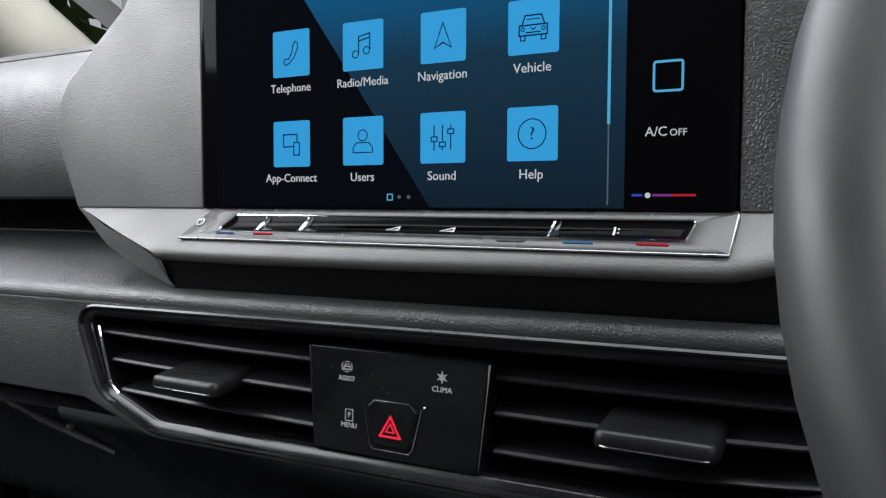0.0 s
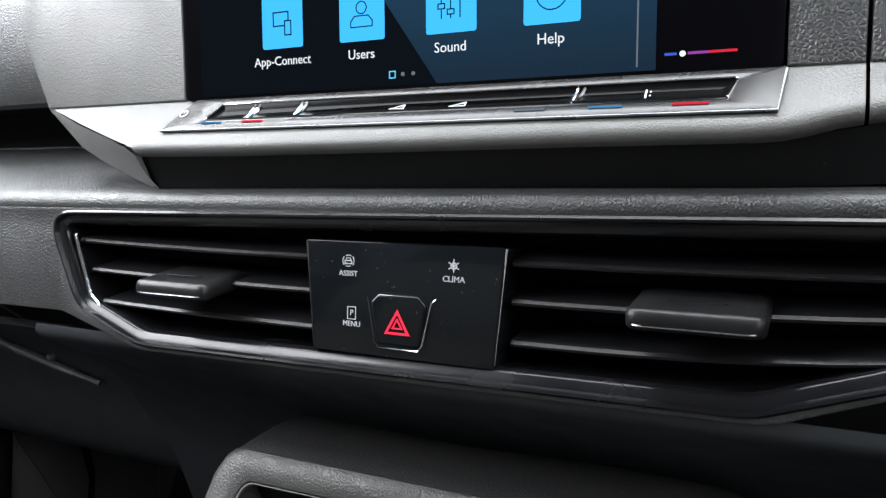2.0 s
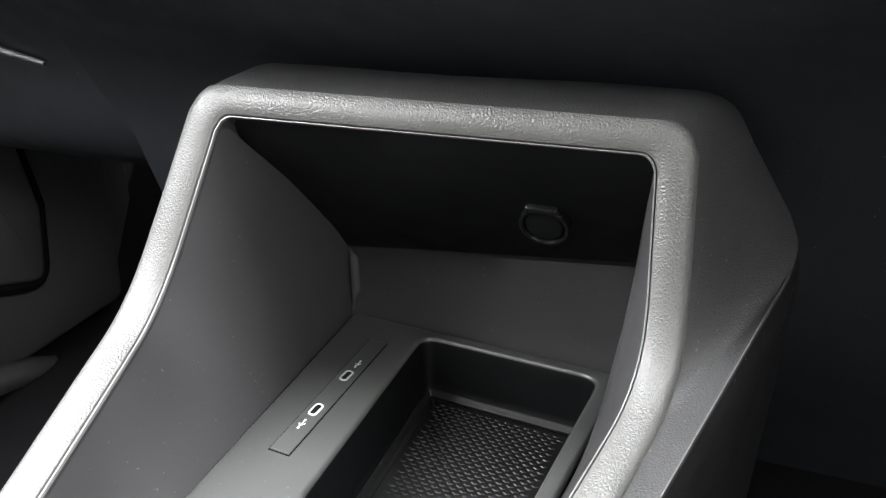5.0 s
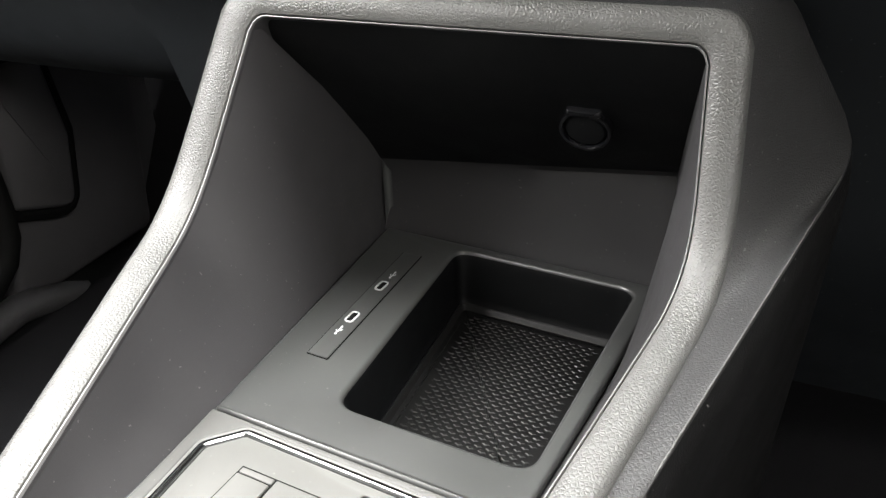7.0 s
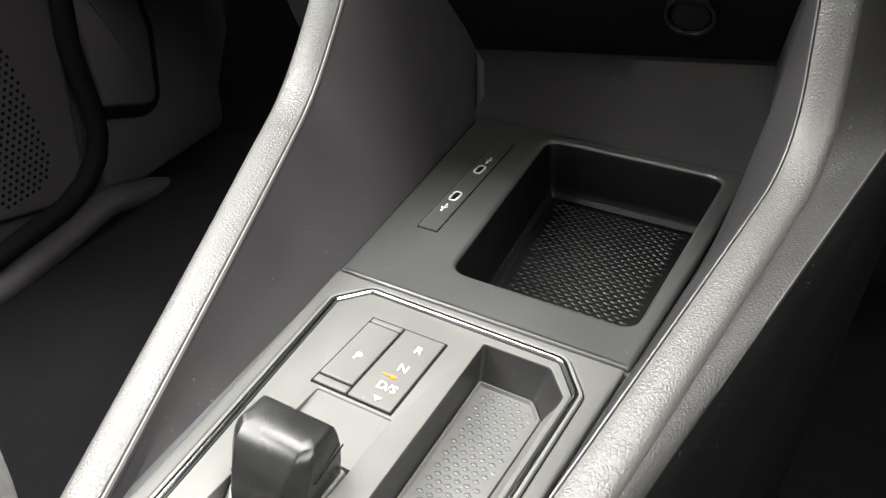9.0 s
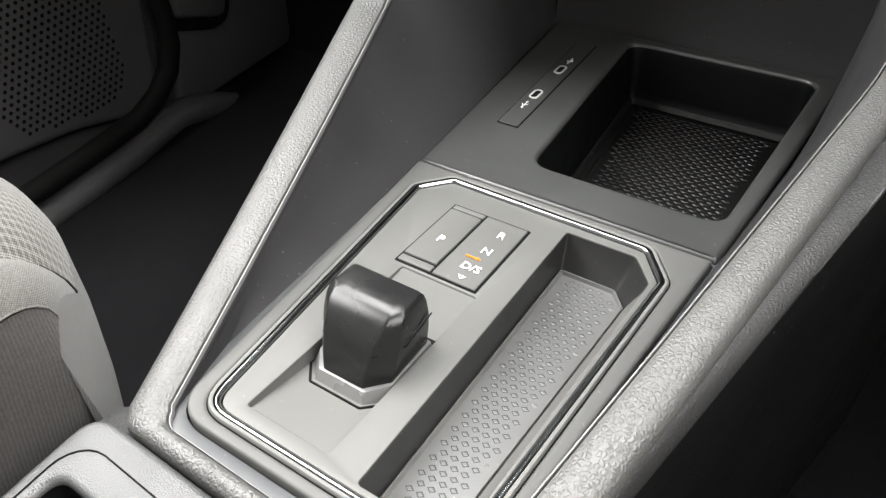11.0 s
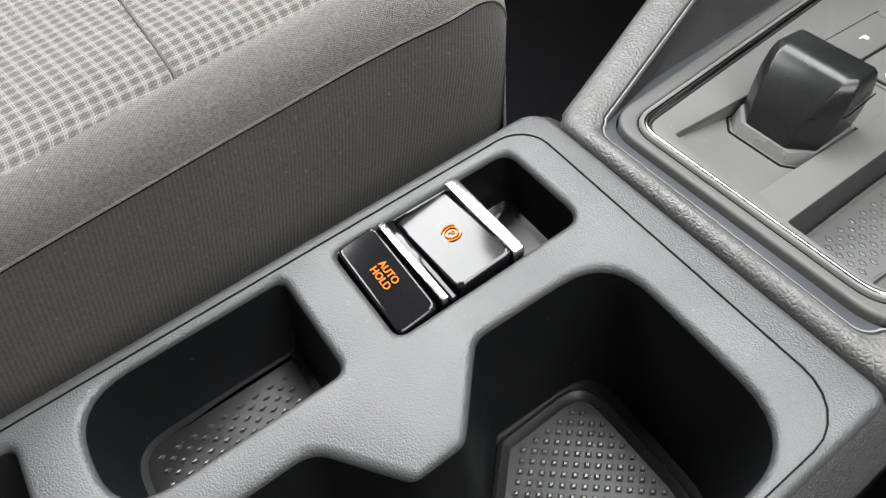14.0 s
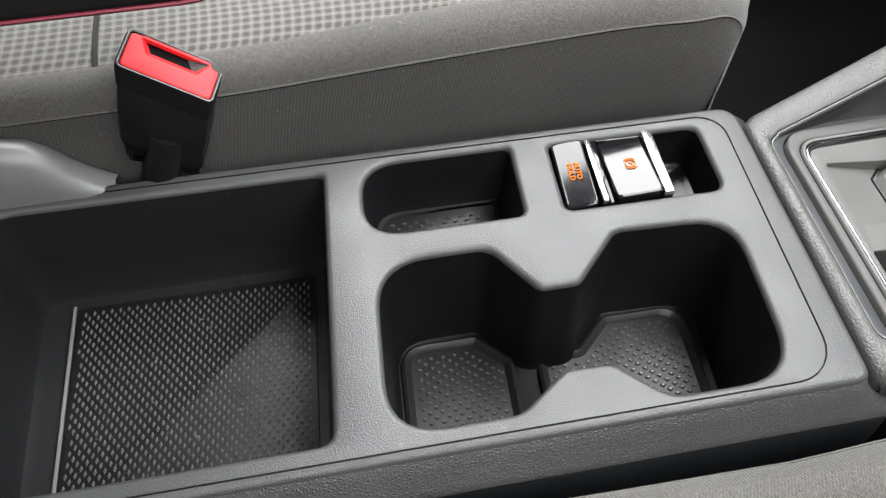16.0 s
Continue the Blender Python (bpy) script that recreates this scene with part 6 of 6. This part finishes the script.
part("mouth_slope", put(loft([[Vector((-0.0170, 0.0094, 0.0)), Vector((-0.0125, 0.0010, 0.0)), Vector((0.0125, 0.0010, 0.0)), Vector((0.0170, 0.0094, 0.0))], [Vector((-0.0140, 0.0094, -0.0035)), Vector((-0.0110, 0.0042, -0.0035)), Vector((0.0110, 0.0042, -0.0035)), Vector((0.0140, 0.0094, -0.0035))]], closed=False), BK), RED, buckle)
part("tongue_slot", put(slab([offset(mouth, -0.0004)], -0.0036, 0.002, 0.0002), BK), GAP, buckle)
part("button_edge", put(tube([(*p, 0.0004) for p in offset(hb, 0.0006)], 0.0003, 5, closed=True), BK), PALEGREY, buckle, "pale worn edge")
part("stalk", tube([(-0.0905, -0.2490, 0.362), (-0.0875, -0.2555, 0.345), (-0.0850, -0.2640, 0.325), (-0.0840, -0.270, 0.22), (-0.0840, -0.272, 0.12)], [0.0085, 0.0085, 0.0085, 0.0085, 0.0085], 10, squash=1.0), BLACKP, buckle, "black stalk")
cover = thing("seat_hinge_cover", -0.092, -0.33, 0.30, "pale grey plastic seat hinge cover", "seat trim")
cov = []
for y, top in ((-0.430, 0.362), (-0.380, 0.370), (-0.330, 0.3740), (-0.312, 0.3735), (-0.302, 0.3710), (-0.296, 0.3660), (-0.290, 0.3580), (-0.283, 0.3510), (-0.275, 0.3450)):
    low = 0.340
    cov.append([Vector((-0.0775, y, low)), Vector((-0.0770, y, low + (top - low) * 0.45)), Vector((-0.0785, y, low + (top - low) * 0.80)), Vector((-0.0815, y, top - 0.0015)), Vector((-0.0860, y, top)), Vector((-0.0920, y, top - 0.003))])
part("cover", loft(cov, closed=False), PALEGREY, cover, "", 60)

# ---- armrest hinged on the passenger backrest ----
ra = rounded([(-0.1150, -0.520, 0.02), (-0.0460, -0.520, 0.02), (-0.0460, -0.2040, 0.018), (-0.1150, -0.2040, 0.018)], 0.018, 6)
rest = part("armrest", loft([at_z(offset(ra, d), z) for d, z in ((0.020, 0.4440), (0.006, 0.4455), (0.001, 0.4500), (0.0, 0.4600), (0.001, 0.4780), (0.006, 0.4860), (0.02, 0.4890))], True, True), BLACKP, passenger, "black padded armrest")
part("piping", tube([(*q, 0.4505) for q in offset(ra, -0.0002)], 0.0006, 6, closed=True), mat("dark_red_piping", (0.12, 0.003, 0.016), 0.5), rest, "dark red piping")

# ---- cabin shell ----
solid("floor", box(-0.85, 0.85, -1.6, 1.1, 0.0, 0.02), CARPET, "black carpeted cabin floor", "floor", "structure")
solid("transmission_tunnel", loft([[Vector((x, y, z)) for x, z in ((-0.14, 0.02), (-0.10, 0.14), (-0.07, 0.16), (0.07, 0.16), (0.10, 0.14), (0.14, 0.02))] for y in (-1.2, 0.9)], closed=False), CARPET, "black carpeted centre tunnel", "floor", "structure")
solid("bulkhead", loft([[Vector((x, y, z)) for x in (-0.85, 0.0, 0.85)] for y, z in ((0.72, 0.02), (0.80, 0.15), (1.0, 0.45), (1.05, 0.80))], closed=False), CARPET, "black carpeted bulkhead under the dashboard", "bulkhead", "structure")
for sign, nm in ((-1, "passenger"), (1, "driver")):
    solid("door_lower", box(min(sign * 0.80, sign * 0.84), max(sign * 0.80, sign * 0.84), -1.6, 1.0, 0.02, 0.80, 0.01), DOORM, "dark plastic lower door trim", "door", "structure")
    solid("door_frame", join(*[loft([[Vector((sign * 0.83, y0, 0.80)), Vector((sign * 0.83, y1, 0.80))], [Vector((sign * 0.74, y0 - k, 1.30)), Vector((sign * 0.74, y1 - k, 1.30))]], closed=False) for y0, y1, k in ((-0.62, -0.48, 0.05), (-1.6, -1.0, 0.0), (0.98, 1.06, 0.95))]), LINING, "pale grey door pillar trim", "pillar", "structure")
roof = []
for y, z in ((0.10, 1.345), (0.03, 1.37), (-0.2, 1.39), (-0.8, 1.40), (-1.6, 1.38)):
    roof.append([Vector((x, y, z - 0.10 * abs(x / 0.76) ** 4)) for x in (-0.76, -0.6, -0.4, -0.2, 0, 0.2, 0.4, 0.6, 0.76)])
solid("ceiling", loft(roof, closed=False), LINING, "pale grey roof lining", "ceiling", "structure")
solid("wall_rear", box(-0.85, 0.85, -1.64, -1.60, 0.0, 1.40), DOORM, "dark rear cabin wall", "wall", "structure")
BEIGE = mat("beige_pillar_cloth", (0.30, 0.28, 0.24), 0.9, grain=(("noise", 1500, 0.3),))
pillar = []
for y, z, x in ((0.90, 0.76, 0.90), (0.70, 0.88, 0.865), (0.45, 1.10, 0.84), (0.06, 1.34, 0.80)):
    pillar.append((x, y, z))
for sign in (-1, 1):
    solid("windscreen_pillar", tube([(sign * x, y, z) for x, y, z in pillar], 0.060, 12), BEIGE, "beige windscreen pillar trim", "pillar", "structure")
# passenger footwell side: kick panel, speaker grille, trim block
kick = thing("door_pocket_panel", -0.64, 0.36, 0.05, "dark lower door panel with a perforated speaker grille", "door panel")
KQ = Matrix(((0, 0, 1, -0.660), (1, 0, 0, 0.360), (0, 1, 0, 0.160), (0, 0, 0, 1)))
part("panel", put(slab([rounded([(-0.40, -0.010), (-0.014, -0.070, 0.02), (0.085, -0.100, 0.035), (0.113, -0.060, 0.03), (0.148, 0.13), (0.15, 0.30), (-0.40, 0.30)], 0.02, 5)], 0.0, 0.04, 0.012, 3), KQ), DOORM, kick)
holes = [(u, v) for v in [k * 0.0075 - 0.085 for k in range(26)] for u in [j * 0.0085 - 0.19 + (0.004 if round(v / 0.0075) % 2 else 0) for j in range(31)] if u < 0.085 + v * 0.2 and v > -0.055 - 0.17 * u and (u - 0.0) ** 2 + (v - 0.04) ** 2 < 0.105 ** 2]
gm = bmesh.new()
for u, v in holes:
    vs = [gm.verts.new((u + 0.0024 * math.cos(radians(a)), v + 0.0024 * math.sin(radians(a)), 0.0006)) for a in range(0, 360, 60)]
    gm.faces.new(vs)
part("speaker_holes", put(gm, KQ), GAP, kick, "dark round holes of the speaker grille", 0, "stuff")
trim = thing("kick_panel", -0.66, 0.50, 0.02, "dark footwell side panel with a raised cover block", "trim panel")
part("panel", put(slab([rounded([(0.128, -0.130, 0.02), (0.36, -0.13), (0.42, 0.34), (0.17, 0.34), (0.162, 0.02), (0.140, -0.06, 0.03)], 0.02, 4)], -0.004, 0.03, 0.010, 3), KQ), DOORM, trim)
part("backing", put(slab([[(-0.40, -0.15), (0.44, -0.15), (0.44, 0.36), (-0.40, 0.36)]], -0.036, 0.01, 0.001), KQ), DOORM, trim)
part("cover_block", put(loft([at_z(offset(rounded([(0.150, -0.002, 0.012), (0.230, -0.034, 0.02), (0.250, 0.060, 0.01), (0.240, 0.160, 0.01), (0.155, 0.160, 0.008)], 0.01, 4), d), z) for d, z in ((0, -0.02), (0.001, 0.012), (0.004, 0.018), (0.008, 0.020))], end=True), KQ), DOORM, trim, "dark raised block")
part("block_gap", put(tube([(*q, 0.004) for q in offset(rounded([(0.150, -0.002, 0.012), (0.230, -0.034, 0.02), (0.250, 0.060, 0.01), (0.240, 0.160, 0.01), (0.155, 0.160, 0.008)], 0.01, 4), -0.005)], 0.009, 8, closed=True), KQ), GAP, trim, "dark rounded gap round the block")
band = [(-0.60, 0.060), (0.20, 0.062), (0.327, 0.064), (0.417, 0.069), (0.455, 0.083), (0.482, 0.104), (0.496, 0.132), (0.500, 0.165), (0.499, 0.241), (0.509, 0.290), (0.52, 0.36)]
solid("door_seal", tube([(-0.652, y, z) for y, z in band], 0.013, 10), GAP, "black rubber door seal in the footwell", "seal", "structure")
ridge = [(-0.60, 0.026), (0.20, 0.028), (0.314, 0.032), (0.391, 0.036), (0.440, 0.043), (0.475, 0.046), (0.502, 0.040), (0.545, 0.022), (0.60, -0.010)]
solid("sill_trim", tube([(-0.655, y, z - 0.004) for y, z in ridge], 0.019, 12), DOORM, "dark plastic door sill trim", "sill", "structure")
solid("mat_stud", put(loft([at_z(ring(0, 0, r, 16), z) for r, z in ((0.014, 0.0), (0.014, 0.003), (0.010, 0.005), (0.004, 0.0055))], end=True), pose(-0.34, 0.18, 0.02)), DARK, "dark round floor mat stud", "mat stud")

# ---- outside ----
GREEN = mat("hedge_leaves", (0.07, 0.12, 0.035), 0.8, vary=0.6, vary_scale=3)
GROUND = mat("pale_paved_ground", (0.30, 0.29, 0.27), 0.9, vary=0.2, vary_scale=0.7)
solid("ground", box(-300, 300, -300, 300, -0.5, -0.45), GROUND, "pale grey paved ground outside", "ground", "structure")
hedge = bmesh.new()
for k in range(5000):
    a = random.uniform(-2.6, 2.6)
    r = random.uniform(5.5, 7.0)
    p = Vector((r * math.sin(a), 1.0 + r * math.cos(a), random.uniform(-0.3, 3.2)))
    d = random.uniform(0.10, 0.22)
    m = Matrix.Translation(p) @ Euler((random.uniform(0, 6), random.uniform(0, 6), random.uniform(0, 6))).to_matrix().to_4x4()
    vs = [hedge.verts.new(m @ Vector(q)) for q in ((-d, -d * 0.5, 0), (d, -d * 0.5, 0.05), (d * 0.6, d * 0.5, 0), (-d * 0.6, d * 0.5, -0.05))]
    hedge.faces.new(vs)
solid("hedge", hedge, GREEN, "blurred green hedge outside the windscreen", "hedge", "stuff", "", 0)
